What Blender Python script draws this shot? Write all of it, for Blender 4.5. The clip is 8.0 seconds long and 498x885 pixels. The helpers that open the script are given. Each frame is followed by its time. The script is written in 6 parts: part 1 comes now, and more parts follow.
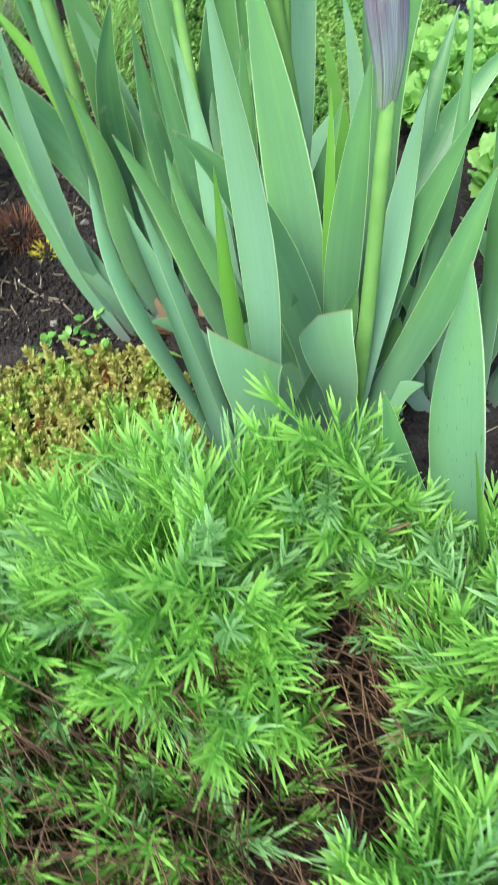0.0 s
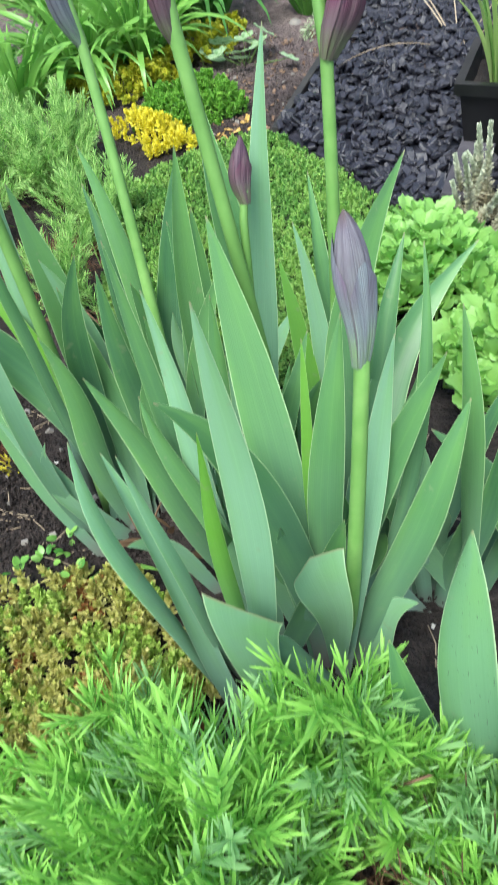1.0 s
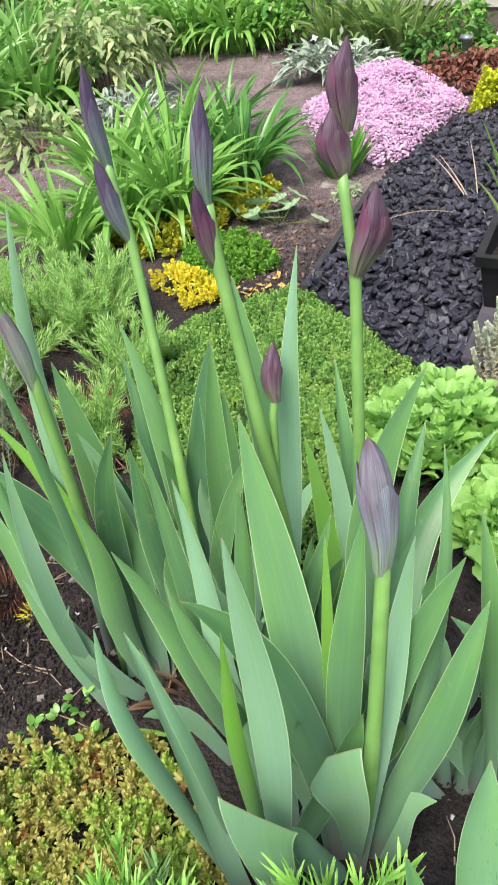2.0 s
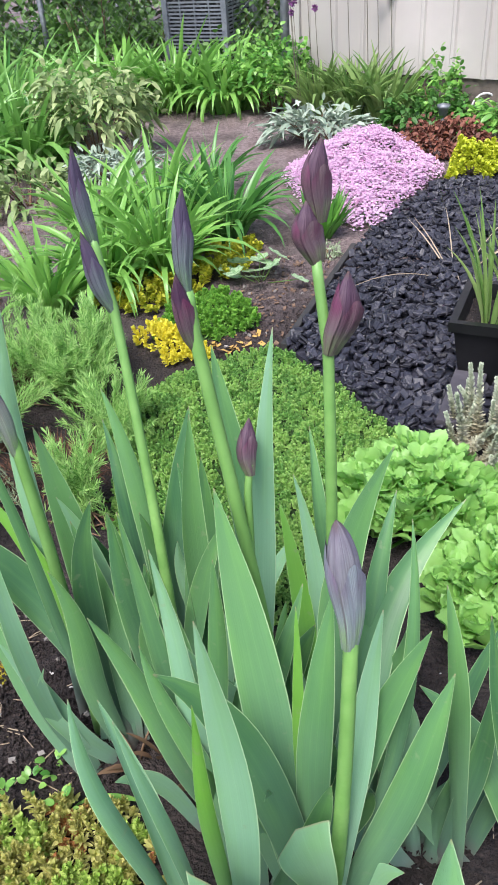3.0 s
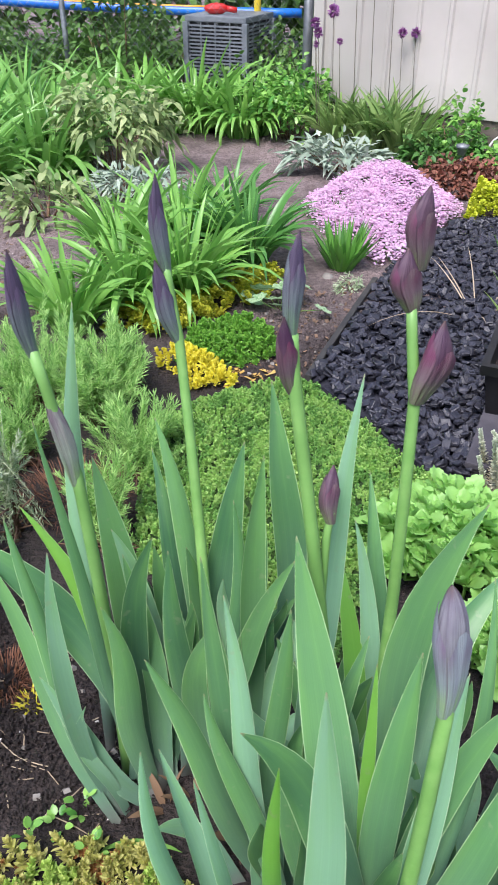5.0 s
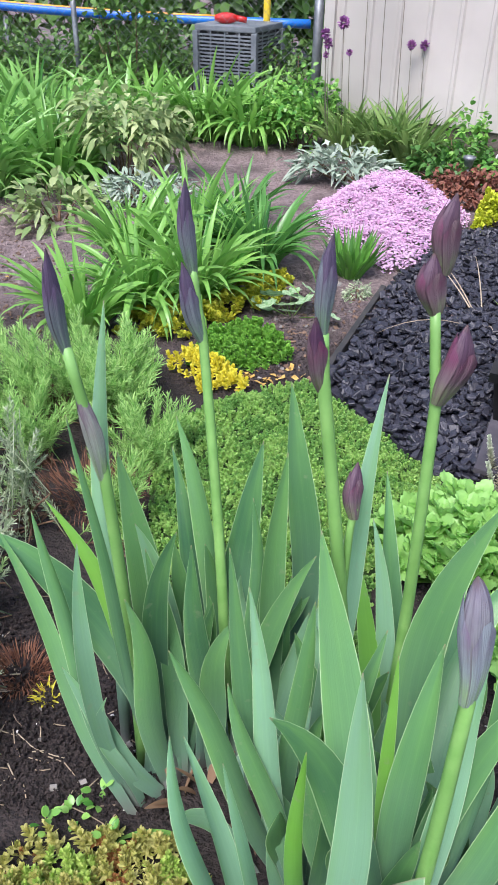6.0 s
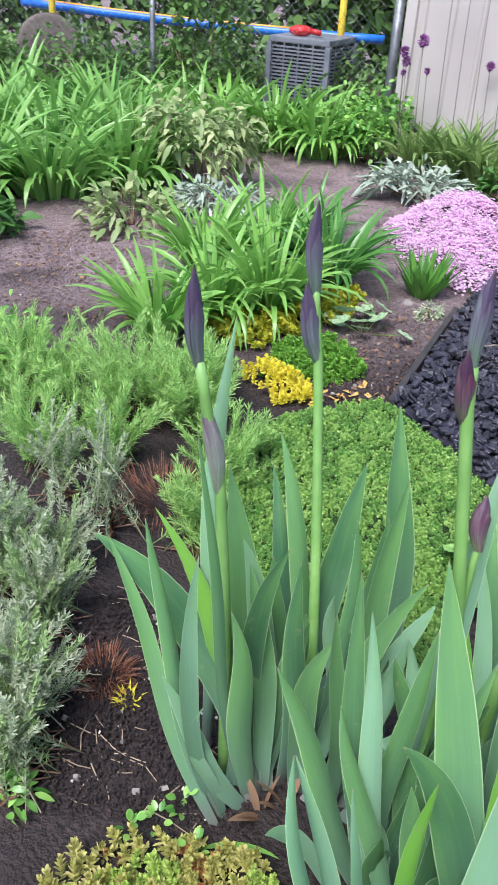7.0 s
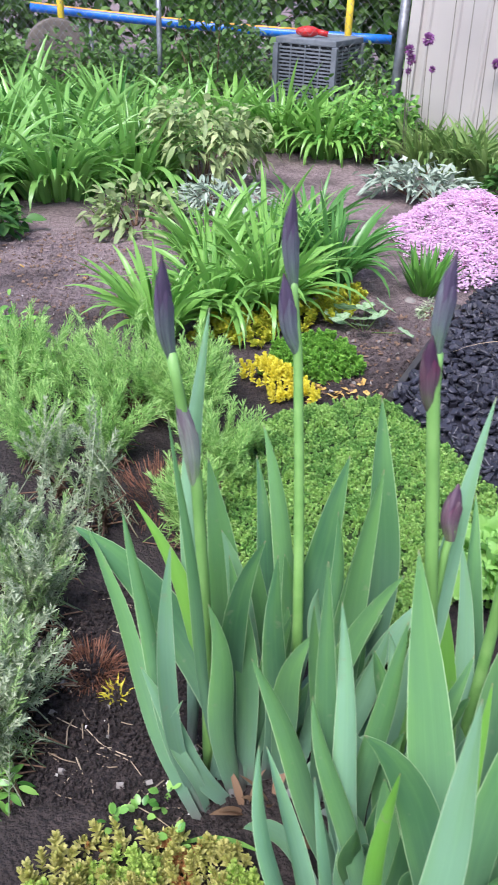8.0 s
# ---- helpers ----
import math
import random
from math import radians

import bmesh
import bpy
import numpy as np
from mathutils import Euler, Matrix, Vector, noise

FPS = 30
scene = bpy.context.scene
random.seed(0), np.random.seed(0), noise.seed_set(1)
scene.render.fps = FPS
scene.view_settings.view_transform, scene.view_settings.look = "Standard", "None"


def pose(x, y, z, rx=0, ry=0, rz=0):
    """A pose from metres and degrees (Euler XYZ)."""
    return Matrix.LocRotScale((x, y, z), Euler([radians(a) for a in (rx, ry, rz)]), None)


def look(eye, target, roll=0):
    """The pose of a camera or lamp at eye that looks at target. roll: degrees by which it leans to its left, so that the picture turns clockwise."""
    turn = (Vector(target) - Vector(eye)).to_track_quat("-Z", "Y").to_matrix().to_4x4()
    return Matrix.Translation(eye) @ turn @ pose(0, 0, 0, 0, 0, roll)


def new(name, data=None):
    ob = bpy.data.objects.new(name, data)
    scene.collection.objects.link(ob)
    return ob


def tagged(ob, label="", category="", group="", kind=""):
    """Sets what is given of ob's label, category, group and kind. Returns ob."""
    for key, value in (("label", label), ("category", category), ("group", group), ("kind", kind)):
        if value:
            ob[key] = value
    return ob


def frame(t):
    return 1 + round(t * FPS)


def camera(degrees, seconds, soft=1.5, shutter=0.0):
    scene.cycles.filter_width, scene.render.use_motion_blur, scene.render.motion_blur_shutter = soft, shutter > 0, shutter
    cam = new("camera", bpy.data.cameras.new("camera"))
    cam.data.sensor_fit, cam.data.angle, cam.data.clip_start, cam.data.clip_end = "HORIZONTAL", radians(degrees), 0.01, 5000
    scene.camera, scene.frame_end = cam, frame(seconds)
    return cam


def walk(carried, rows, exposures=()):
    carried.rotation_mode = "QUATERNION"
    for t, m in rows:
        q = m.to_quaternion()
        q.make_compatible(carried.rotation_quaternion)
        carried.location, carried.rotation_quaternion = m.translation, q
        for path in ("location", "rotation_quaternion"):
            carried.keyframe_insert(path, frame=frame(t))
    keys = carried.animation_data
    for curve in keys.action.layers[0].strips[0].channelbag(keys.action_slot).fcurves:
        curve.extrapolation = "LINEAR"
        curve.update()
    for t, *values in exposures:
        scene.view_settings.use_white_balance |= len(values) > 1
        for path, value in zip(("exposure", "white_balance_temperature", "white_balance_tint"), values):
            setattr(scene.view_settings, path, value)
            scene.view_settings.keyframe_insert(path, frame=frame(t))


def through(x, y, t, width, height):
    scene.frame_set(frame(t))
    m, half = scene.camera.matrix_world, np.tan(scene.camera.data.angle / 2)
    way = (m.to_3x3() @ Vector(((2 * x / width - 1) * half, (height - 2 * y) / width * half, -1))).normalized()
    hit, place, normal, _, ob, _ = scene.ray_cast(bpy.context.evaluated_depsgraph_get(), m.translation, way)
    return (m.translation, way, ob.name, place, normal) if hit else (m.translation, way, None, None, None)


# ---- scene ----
cam = camera(35.4, 8.0, soft=1.6, shutter=0.3)
PATH = [
    (0, (0.199, 0.09, 1.069), (-0.007, 1.209, -0.575), -8.9),
    (0.5, (0.139, 0.157, 1.114), (0.041, 1.382, -0.464), -9.1),
    (1, (0.166, 0.21, 1.142), (0.088, 1.582, -0.311), -8.4),
    (1.5, (0.169, 0.249, 1.186), (0.049, 1.743, -0.138), -7.3),
    (3, (0.18, 0.242, 1.28), (0.133, 1.88, 0.133), -4.3),
    (3.5, (0.188, 0.265, 1.272), (0.176, 1.917, 0.144), -3.7),
    (4, (0.172, 0.308, 1.28), (0.198, 1.961, 0.154), -1.3),
    (4.5, (0.118, 0.299, 1.285), (0.15, 1.953, 0.161), -0.2),
    (5, (0.051, 0.285, 1.293), (0.055, 1.951, 0.186), 0.1),
    (6.5, (-0.034, 0.246, 1.302), (-0.04, 1.924, 0.214), 1.9),
    (7, (-0.111, 0.25, 1.313), (-0.19, 1.933, 0.235), 3.2),
    (7.5, (-0.114, 0.252, 1.298), (-0.253, 1.942, 0.239), 3.3),
    (8, (-0.051, 0.248, 1.299), (-0.17, 1.932, 0.226), 2.2),
]
# the picture starts brighter and warmer and settles as the far garden comes in
EXPOSURES = [(0, 1.62, 6500, 2), (1, 1.56, 6480, 3), (1.5, 1.56, 7150, 11), (3, 1.44, 6450, 15), (5, 1.42, 6350, 16), (6.5, 1.45, 6250, 18), (8, 1.5, 6150, 20)]
walk(cam, [(t, look(eye, target, roll)) for t, eye, target, roll in PATH], EXPOSURES)

# ---- light ----
world = bpy.data.worlds.new("overcast_sky")
scene.world = world
world.use_nodes = True
wn = world.node_tree
sky = wn.nodes.new("ShaderNodeTexSky")
sky.sky_type = "NISHITA"
sky.sun_disc = False
sky.sun_elevation, sky.sun_rotation = radians(55), radians(200)
sky.air_density, sky.dust_density, sky.ozone_density = 1.0, 2.2, 1.4
wn.nodes["Background"].inputs["Strength"].default_value = 0.096
wn.links.new(sky.outputs["Color"], wn.nodes["Background"].inputs["Color"])
sun_data = bpy.data.lights.new("sun", "SUN")
sun_data.energy, sun_data.angle, sun_data.color = 1.7, radians(26), (1.0, 0.99, 0.975)
sun = new("sun", sun_data)
sun.matrix_world = look((-1.5, -3.0, 6.0), (0, 0, 0))


# ---- materials ----
def shader(name, rough=0.6):
    m = bpy.data.materials.new(name)
    m.use_nodes = True
    nt = m.node_tree
    b = nt.nodes["Principled BSDF"]
    b.inputs["Roughness"].default_value = rough
    return m, nt, b


def node(nt, kind, **values):
    n = nt.nodes.new(kind)
    for key, value in values.items():
        n.inputs[key.replace("_", " ")].default_value = value
    return n


def rgba(c):
    return (*c, 1.0)


def mixed(nt, fac, a, b):
    """A colour mix of two sockets or colours."""
    n = nt.nodes.new("ShaderNodeMix")
    n.data_type = "RGBA"
    for socket, value in ((n.inputs[0], fac), (n.inputs[6], a), (n.inputs[7], b)):
        if isinstance(value, bpy.types.NodeSocket):
            nt.links.new(value, socket)
        elif isinstance(value, tuple):
            socket.default_value = rgba(value)
        else:
            socket.default_value = value
    return n.outputs[2]


def noise_of(nt, scale, detail=4.0, lo=0.35, hi=0.65, stretch=None, coords="Object"):
    """A noise between 0 and 1, with its contrast raised between lo and hi."""
    tc = nt.nodes.new("ShaderNodeTexCoord")
    n = node(nt, "ShaderNodeTexNoise", Scale=scale, Detail=detail)
    if stretch:
        mp = nt.nodes.new("ShaderNodeMapping")
        mp.inputs["Scale"].default_value = stretch
        nt.links.new(tc.outputs[coords], mp.inputs[0])
        nt.links.new(mp.outputs[0], n.inputs["Vector"])
    else:
        nt.links.new(tc.outputs[coords], n.inputs["Vector"])
    r = node(nt, "ShaderNodeMapRange")
    r.inputs[1].default_value, r.inputs[2].default_value = lo, hi
    nt.links.new(n.outputs[0], r.inputs[0])
    return r.outputs[0]


def bumped(nt, b, height, strength=0.3, distance=0.005):
    n = node(nt, "ShaderNodeBump", Strength=strength, Distance=distance)
    nt.links.new(height, n.inputs["Height"])
    nt.links.new(n.outputs[0], b.inputs["Normal"])


def leafy(name, dark, light, through=0.3, rough=0.5, tip=None, patch=None, patch_scale=6.0):
    """Leaves: each island takes its own colour between dark and light; light shines through in part."""
    m, nt, b = shader(name, rough)
    g = nt.nodes.new("ShaderNodeNewGeometry")
    colour = mixed(nt, g.outputs["Random Per Island"], dark, light)
    if tip:
        uv = nt.nodes.new("ShaderNodeUVMap")
        sep = nt.nodes.new("ShaderNodeSeparateXYZ")
        nt.links.new(uv.outputs[0], sep.inputs[0])
        colour = mixed(nt, sep.outputs[1], colour, tip)
    if patch:
        colour = mixed(nt, noise_of(nt, patch_scale, 3, 0.45, 0.62), colour, patch)
    nt.links.new(colour, b.inputs["Base Color"])
    t = nt.nodes.new("ShaderNodeBsdfTranslucent")
    nt.links.new(colour, t.inputs["Color"])
    mx = nt.nodes.new("ShaderNodeMixShader")
    mx.inputs[0].default_value = through
    nt.links.new(b.outputs[0], mx.inputs[1])
    nt.links.new(t.outputs[0], mx.inputs[2])
    nt.links.new(mx.outputs[0], nt.nodes["Material Output"].inputs["Surface"])
    return m


def plain(name, a, b_colour, rough=0.6, scale=20.0, bump=0.2, metal=0.0, distance=0.004):
    """A surface that varies between two colours at two scales, with a fine relief."""
    m, nt, b = shader(name, rough)
    b.inputs["Metallic"].default_value = metal
    c = mixed(nt, noise_of(nt, scale, 6), a, b_colour)
    c2 = mixed(nt, noise_of(nt, scale / 7, 2, 0.4, 0.7), c, tuple(0.75 * v for v in a))
    nt.links.new(c2, b.inputs["Base Color"])
    bumped(nt, b, noise_of(nt, scale * 3, 6, 0.2, 0.8), bump, distance)
    return m


def iris_skin(name, low, high, margin, through=0.25, spots=False):
    """An iris blade: fine streaks along it, a waxy bloom in patches and a pale thin margin."""
    m, nt, b = shader(name, 0.4)

    def times(socket, amount):
        n = nt.nodes.new("ShaderNodeMath")
        n.operation = "MULTIPLY"
        n.inputs[1].default_value = amount
        nt.links.new(socket, n.inputs[0])
        return n.outputs[0]

    def span(socket, lo, hi, top=1.0):
        n = node(nt, "ShaderNodeMapRange")
        n.inputs[1].default_value, n.inputs[2].default_value, n.inputs[4].default_value = lo, hi, top
        nt.links.new(socket, n.inputs[0])
        return n.outputs[0]

    uv = nt.nodes.new("ShaderNodeUVMap")
    sep = nt.nodes.new("ShaderNodeSeparateXYZ")
    nt.links.new(uv.outputs[0], sep.inputs[0])
    inf = nt.nodes.new("ShaderNodeObjectInfo")
    colour = mixed(nt, inf.outputs["Random"], low, high)
    # every second blade or so leans to blue, the others to yellow-green
    lean = nt.nodes.new("ShaderNodeMath")
    lean.operation = "FRACT"
    nt.links.new(times(inf.outputs["Random"], 7.31), lean.inputs[0])
    colour = mixed(nt, times(lean.outputs[0], 0.3), colour, tuple(v * w for v, w in zip(low, (1.3, 1.15, 1.5))))
    # grey-blue waxy bloom, rubbed off in patches
    bloom = noise_of(nt, 7.0, 5, 0.36, 0.7)
    colour = mixed(nt, times(bloom, 0.4), colour, tuple(0.5 * (p + q) * w for p, q, w in zip(low, high, (1.15, 1.02, 1.3))))
    # fresher green flushes along the blade
    colour = mixed(nt, times(noise_of(nt, 1.0, 2, 0.42, 0.68, (1.6, 2.6, 1), "UV"), 0.42), colour, (0.22, 0.5, 0.1))
    broad = noise_of(nt, 1.0, 3, 0.32, 0.7, (9, 0.7, 1), "UV")
    colour = mixed(nt, times(broad, 0.2), colour, tuple(1.1 * v for v in high))
    streak = noise_of(nt, 1.0, 5, 0.3, 0.7, (34, 1.1, 1), "UV")
    colour = mixed(nt, times(streak, 0.16), colour, tuple(0.66 * v for v in low))
    # small bruises and scuffs
    scuff = noise_of(nt, 48.0, 3, 0.66, 0.74)
    colour = mixed(nt, times(scuff, 0.35), colour, (0.3, 0.36, 0.2))
    if spots:
        dots = noise_of(nt, 1.0, 2, 0.66, 0.71, (26, 30, 1), "UV")
        colour = mixed(nt, times(dots, 0.6), colour, (0.06, 0.1, 0.06))
    away = nt.nodes.new("ShaderNodeMath")
    away.operation = "SUBTRACT"
    nt.links.new(sep.outputs[0], away.inputs[0])
    away.inputs[1].default_value = 0.5
    size = nt.nodes.new("ShaderNodeMath")
    size.operation = "ABSOLUTE"
    nt.links.new(away.outputs[0], size.inputs[0])
    colour = mixed(nt, span(size.outputs[0], 0.472, 0.497), colour, margin)
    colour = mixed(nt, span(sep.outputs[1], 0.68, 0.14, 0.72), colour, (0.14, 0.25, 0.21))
    # the sheathing foot is flushed with pinkish purple
    colour = mixed(nt, span(sep.outputs[1], 0.2, 0.07, 0.8), colour, (0.19, 0.15, 0.16))
    # dry straw at the very tip
    colour = mixed(nt, span(sep.outputs[1], 0.985, 1.0, 0.8), colour, (0.4, 0.34, 0.2))
    nt.links.new(colour, b.inputs["Base Color"])
    rough = nt.nodes.new("ShaderNodeMath")
    rough.inputs[1].default_value = 0.32
    nt.links.new(times(bloom, 0.25), rough.inputs[0])
    nt.links.new(rough.outputs[0], b.inputs["Roughness"])
    bumped(nt, b, streak, 0.18, 0.0015)
    t = nt.nodes.new("ShaderNodeBsdfTranslucent")
    nt.links.new(colour, t.inputs["Color"])
    mx = nt.nodes.new("ShaderNodeMixShader")
    mx.inputs[0].default_value = through
    nt.links.new(b.outputs[0], mx.inputs[1])
    nt.links.new(t.outputs[0], mx.inputs[2])
    nt.links.new(mx.outputs[0], nt.nodes["Material Output"].inputs["Surface"])
    return m


def earth():
    """Garden soil: dark and crumbly, paler and dry where it is trodden."""
    m, nt, b = shader("soil", 0.95)
    c = mixed(nt, noise_of(nt, 60, 8), (0.024, 0.018, 0.017), (0.07, 0.052, 0.048))
    c = mixed(nt, noise_of(nt, 9, 5, 0.4, 0.6), c, (0.045, 0.034, 0.031))
    dry = mixed(nt, noise_of(nt, 45, 6), (0.24, 0.178, 0.172), (0.42, 0.325, 0.312))
    tc = nt.nodes.new("ShaderNodeTexCoord")
    sep = nt.nodes.new("ShaderNodeSeparateXYZ")
    nt.links.new(tc.outputs["Object"], sep.inputs[0])
    far = node(nt, "ShaderNodeMapRange")
    far.inputs[1].default_value, far.inputs[2].default_value = 2.6, 3.7
    nt.links.new(sep.outputs[1], far.inputs[0])
    blot = noise_of(nt, 2.6, 6, 0.24, 0.52)
    mul = nt.nodes.new("ShaderNodeMath")
    mul.operation = "MULTIPLY"
    nt.links.new(far.outputs[0], mul.inputs[0])
    nt.links.new(blot, mul.inputs[1])
    nt.links.new(mixed(nt, mul.outputs[0], c, dry), b.inputs["Base Color"])
    bumped(nt, b, noise_of(nt, 110, 10, 0.25, 0.75), 1.0, 0.02)
    return m


def slate_skin():
    """Split slate: every chip its own blue-grey, with fine layered relief."""
    m, nt, b = shader("slate_chip", 0.45)
    g = nt.nodes.new("ShaderNodeNewGeometry")
    c = mixed(nt, g.outputs["Random Per Island"], (0.009, 0.009, 0.014), (0.052, 0.052, 0.07))
    c = mixed(nt, noise_of(nt, 55, 5, 0.4, 0.7), c, (0.02, 0.021, 0.03))
    nt.links.new(c, b.inputs["Base Color"])
    bumped(nt, b, noise_of(nt, 90, 6, 0.25, 0.75), 0.5, 0.004)
    return m


IRIS = [
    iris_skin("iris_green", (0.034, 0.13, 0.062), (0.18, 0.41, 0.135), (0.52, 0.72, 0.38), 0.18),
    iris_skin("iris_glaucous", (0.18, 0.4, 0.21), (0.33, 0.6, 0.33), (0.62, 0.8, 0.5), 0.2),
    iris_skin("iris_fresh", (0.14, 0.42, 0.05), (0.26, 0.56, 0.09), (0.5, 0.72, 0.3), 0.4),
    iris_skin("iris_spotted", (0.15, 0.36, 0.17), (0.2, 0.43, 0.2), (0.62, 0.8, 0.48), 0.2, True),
]
M_STALK = plain("iris_stalk", (0.17, 0.37, 0.09), (0.24, 0.46, 0.13), 0.45, 30, 0.1)
def sheath(name, low, mid, high, edge):
    """A bud's sheath: green at its foot, clouded with a second colour above, streaked, with a dry brown tip."""
    m, nt, b = shader(name, 0.5)
    uv = nt.nodes.new("ShaderNodeUVMap")
    sep = nt.nodes.new("ShaderNodeSeparateXYZ")
    nt.links.new(uv.outputs[0], sep.inputs[0])
    ramp = nt.nodes.new("ShaderNodeValToRGB")
    stops = ramp.color_ramp.elements
    stops[0].position, stops[0].color = 0.0, rgba(low)
    stops[1].position, stops[1].color = 1.0, (0.09, 0.05, 0.035, 1)
    for at, colour in ((0.12, low), (0.34, mid), (0.62, high), (0.9, high)):
        stops.new(at).color = rgba(colour)
    nt.links.new(sep.outputs[1], ramp.inputs[0])
    cloud = noise_of(nt, 1.0, 3, 0.42, 0.66, (3.5, 2.2, 1), "UV")
    c = mixed(nt, cloud, ramp.outputs[0], edge)
    streak = noise_of(nt, 1.0, 4, 0.35, 0.7, (30, 1.6, 1), "UV")
    soft = nt.nodes.new("ShaderNodeMath")
    soft.operation = "MULTIPLY"
    soft.inputs[1].default_value = 0.6
    nt.links.new(streak, soft.inputs[0])
    c = mixed(nt, soft.outputs[0], c, tuple(0.45 * v for v in high))
    nt.links.new(c, b.inputs["Base Color"])
    bumped(nt, b, streak, 0.35, 0.002)
    return m


M_SPATHE = [
    sheath("spathe_plum", (0.14, 0.19, 0.08), (0.1, 0.07, 0.085), (0.062, 0.022, 0.055), (0.11, 0.06, 0.085)),
    sheath("spathe_slate", (0.14, 0.23, 0.12), (0.12, 0.15, 0.15), (0.07, 0.05, 0.095), (0.09, 0.06, 0.105)),
    sheath("spathe_mauve", (0.24, 0.38, 0.18), (0.24, 0.28, 0.26), (0.165, 0.14, 0.19), (0.27, 0.27, 0.295)),
    sheath("spathe_tan", (0.22, 0.36, 0.15), (0.22, 0.28, 0.21), (0.15, 0.12, 0.14), (0.26, 0.28, 0.24)),
]
M_FLAP = [
    sheath("spathe_plum_edge", (0.17, 0.21, 0.11), (0.13, 0.095, 0.105), (0.13, 0.03, 0.075), (0.13, 0.09, 0.1)),
    sheath("spathe_slate_edge", (0.16, 0.27, 0.16), (0.14, 0.18, 0.18), (0.1, 0.07, 0.13), (0.14, 0.17, 0.18)),
    sheath("spathe_mauve_edge", (0.26, 0.4, 0.2), (0.27, 0.33, 0.32), (0.215, 0.165, 0.24), (0.27, 0.32, 0.35)),
    sheath("spathe_tan_edge", (0.24, 0.38, 0.16), (0.26, 0.33, 0.25), (0.19, 0.17, 0.17), (0.27, 0.31, 0.26)),
]
M_SOIL = earth()
M_SLATE = slate_skin()
M_LAV = leafy("lavender_leaf", (0.08, 0.29, 0.04), (0.28, 0.6, 0.11), 0.34, 0.5, tip=(0.36, 0.69, 0.14))
M_LAVCOOL = leafy("cool_lavender_leaf", (0.11, 0.31, 0.09), (0.32, 0.57, 0.22), 0.33, 0.55, tip=(0.37, 0.64, 0.27))
M_LAVGREY = leafy("grey_lavender_leaf", (0.2, 0.3, 0.14), (0.52, 0.58, 0.4), 0.22, 0.7)
M_LAVSAGE = leafy("sage_lavender_leaf", (0.18, 0.33, 0.1), (0.42, 0.57, 0.25), 0.28, 0.7)
M_LAVMID = leafy("bush_leaf", (0.15, 0.37, 0.07), (0.5, 0.75, 0.25), 0.33, 0.7)
M_WOOD = plain("dead_stem", (0.11, 0.06, 0.036), (0.25, 0.15, 0.09), 0.8, 60, 0.3)
M_TANGLE = plain("old_stem", (0.07, 0.036, 0.02), (0.2, 0.11, 0.06), 0.8, 40, 0.3)
M_SEDUM = leafy("stonecrop_leaf", (0.36, 0.38, 0.08), (0.66, 0.62, 0.24), 0.3, 0.5)
M_SEDUMGREEN = leafy("green_stonecrop_leaf", (0.3, 0.48, 0.08), (0.56, 0.7, 0.19), 0.3, 0.5)
M_SEDUMRUST = leafy("rust_stonecrop_leaf", (0.34, 0.13, 0.05), (0.5, 0.3, 0.1), 0.25, 0.5)
M_THYME = leafy("thyme_leaf", (0.1, 0.3, 0.055), (0.33, 0.58, 0.16), 0.3, 0.5)
M_THYMEPALE = leafy("pale_thyme_leaf", (0.26, 0.5, 0.1), (0.46, 0.68, 0.22), 0.3, 0.5)
M_LIME = leafy("lime_leaf", (0.2, 0.47, 0.08), (0.38, 0.66, 0.17), 0.38, 0.42, tip=(0.33, 0.62, 0.17))
M_YELLOW = leafy("yellow_leaf", (0.78, 0.7, 0.04), (0.92, 0.86, 0.14), 0.35, 0.5)
M_YG = leafy("golden_leaf", (0.32, 0.4, 0.03), (0.66, 0.62, 0.06), 0.3, 0.5)
M_MOUND = leafy("mound_leaf", (0.11, 0.32, 0.035), (0.27, 0.54, 0.08), 0.3, 0.5)
M_TUFT = leafy("tuft_leaf", (0.05, 0.18, 0.025), (0.15, 0.38, 0.06), 0.25, 0.45)
M_DAY = leafy("daylily_leaf", (0.07, 0.26, 0.04), (0.34, 0.63, 0.14), 0.33, 0.32)
M_DAYBLUE = leafy("lily_leaf", (0.065, 0.24, 0.045), (0.31, 0.58, 0.14), 0.3, 0.32)
M_DEEP = leafy("deep_lily_leaf", (0.04, 0.16, 0.035), (0.16, 0.4, 0.09), 0.3, 0.32)
M_OLIVE = leafy("olive_strap_leaf", (0.1, 0.22, 0.05), (0.3, 0.44, 0.14), 0.3, 0.5)
M_LEMON = leafy("lemon_leaf", (0.45, 0.52, 0.03), (0.72, 0.76, 0.07), 0.3, 0.5)
M_DARK = leafy("dark_leaf", (0.05, 0.15, 0.03), (0.1, 0.26, 0.05), 0.25, 0.5)
M_SILVER = leafy("silver_leaf", (0.24, 0.33, 0.24), (0.45, 0.53, 0.42), 0.15, 0.8)
M_PEONY = leafy("peony_leaf", (0.16, 0.27, 0.08), (0.44, 0.52, 0.24), 0.3, 0.5)
M_RUST = leafy("rust_leaf", (0.13, 0.05, 0.03), (0.34, 0.16, 0.09), 0.25, 0.6)
M_RUSSET = leafy("russet_leaf", (0.14, 0.05, 0.035), (0.3, 0.12, 0.075), 0.25, 0.6)
M_PINK = leafy("phlox_petal", (0.7, 0.41, 0.61), (0.9, 0.72, 0.87), 0.35, 0.6)
M_VINE = leafy("vine_leaf", (0.06, 0.15, 0.03), (0.17, 0.32, 0.08), 0.3, 0.5)
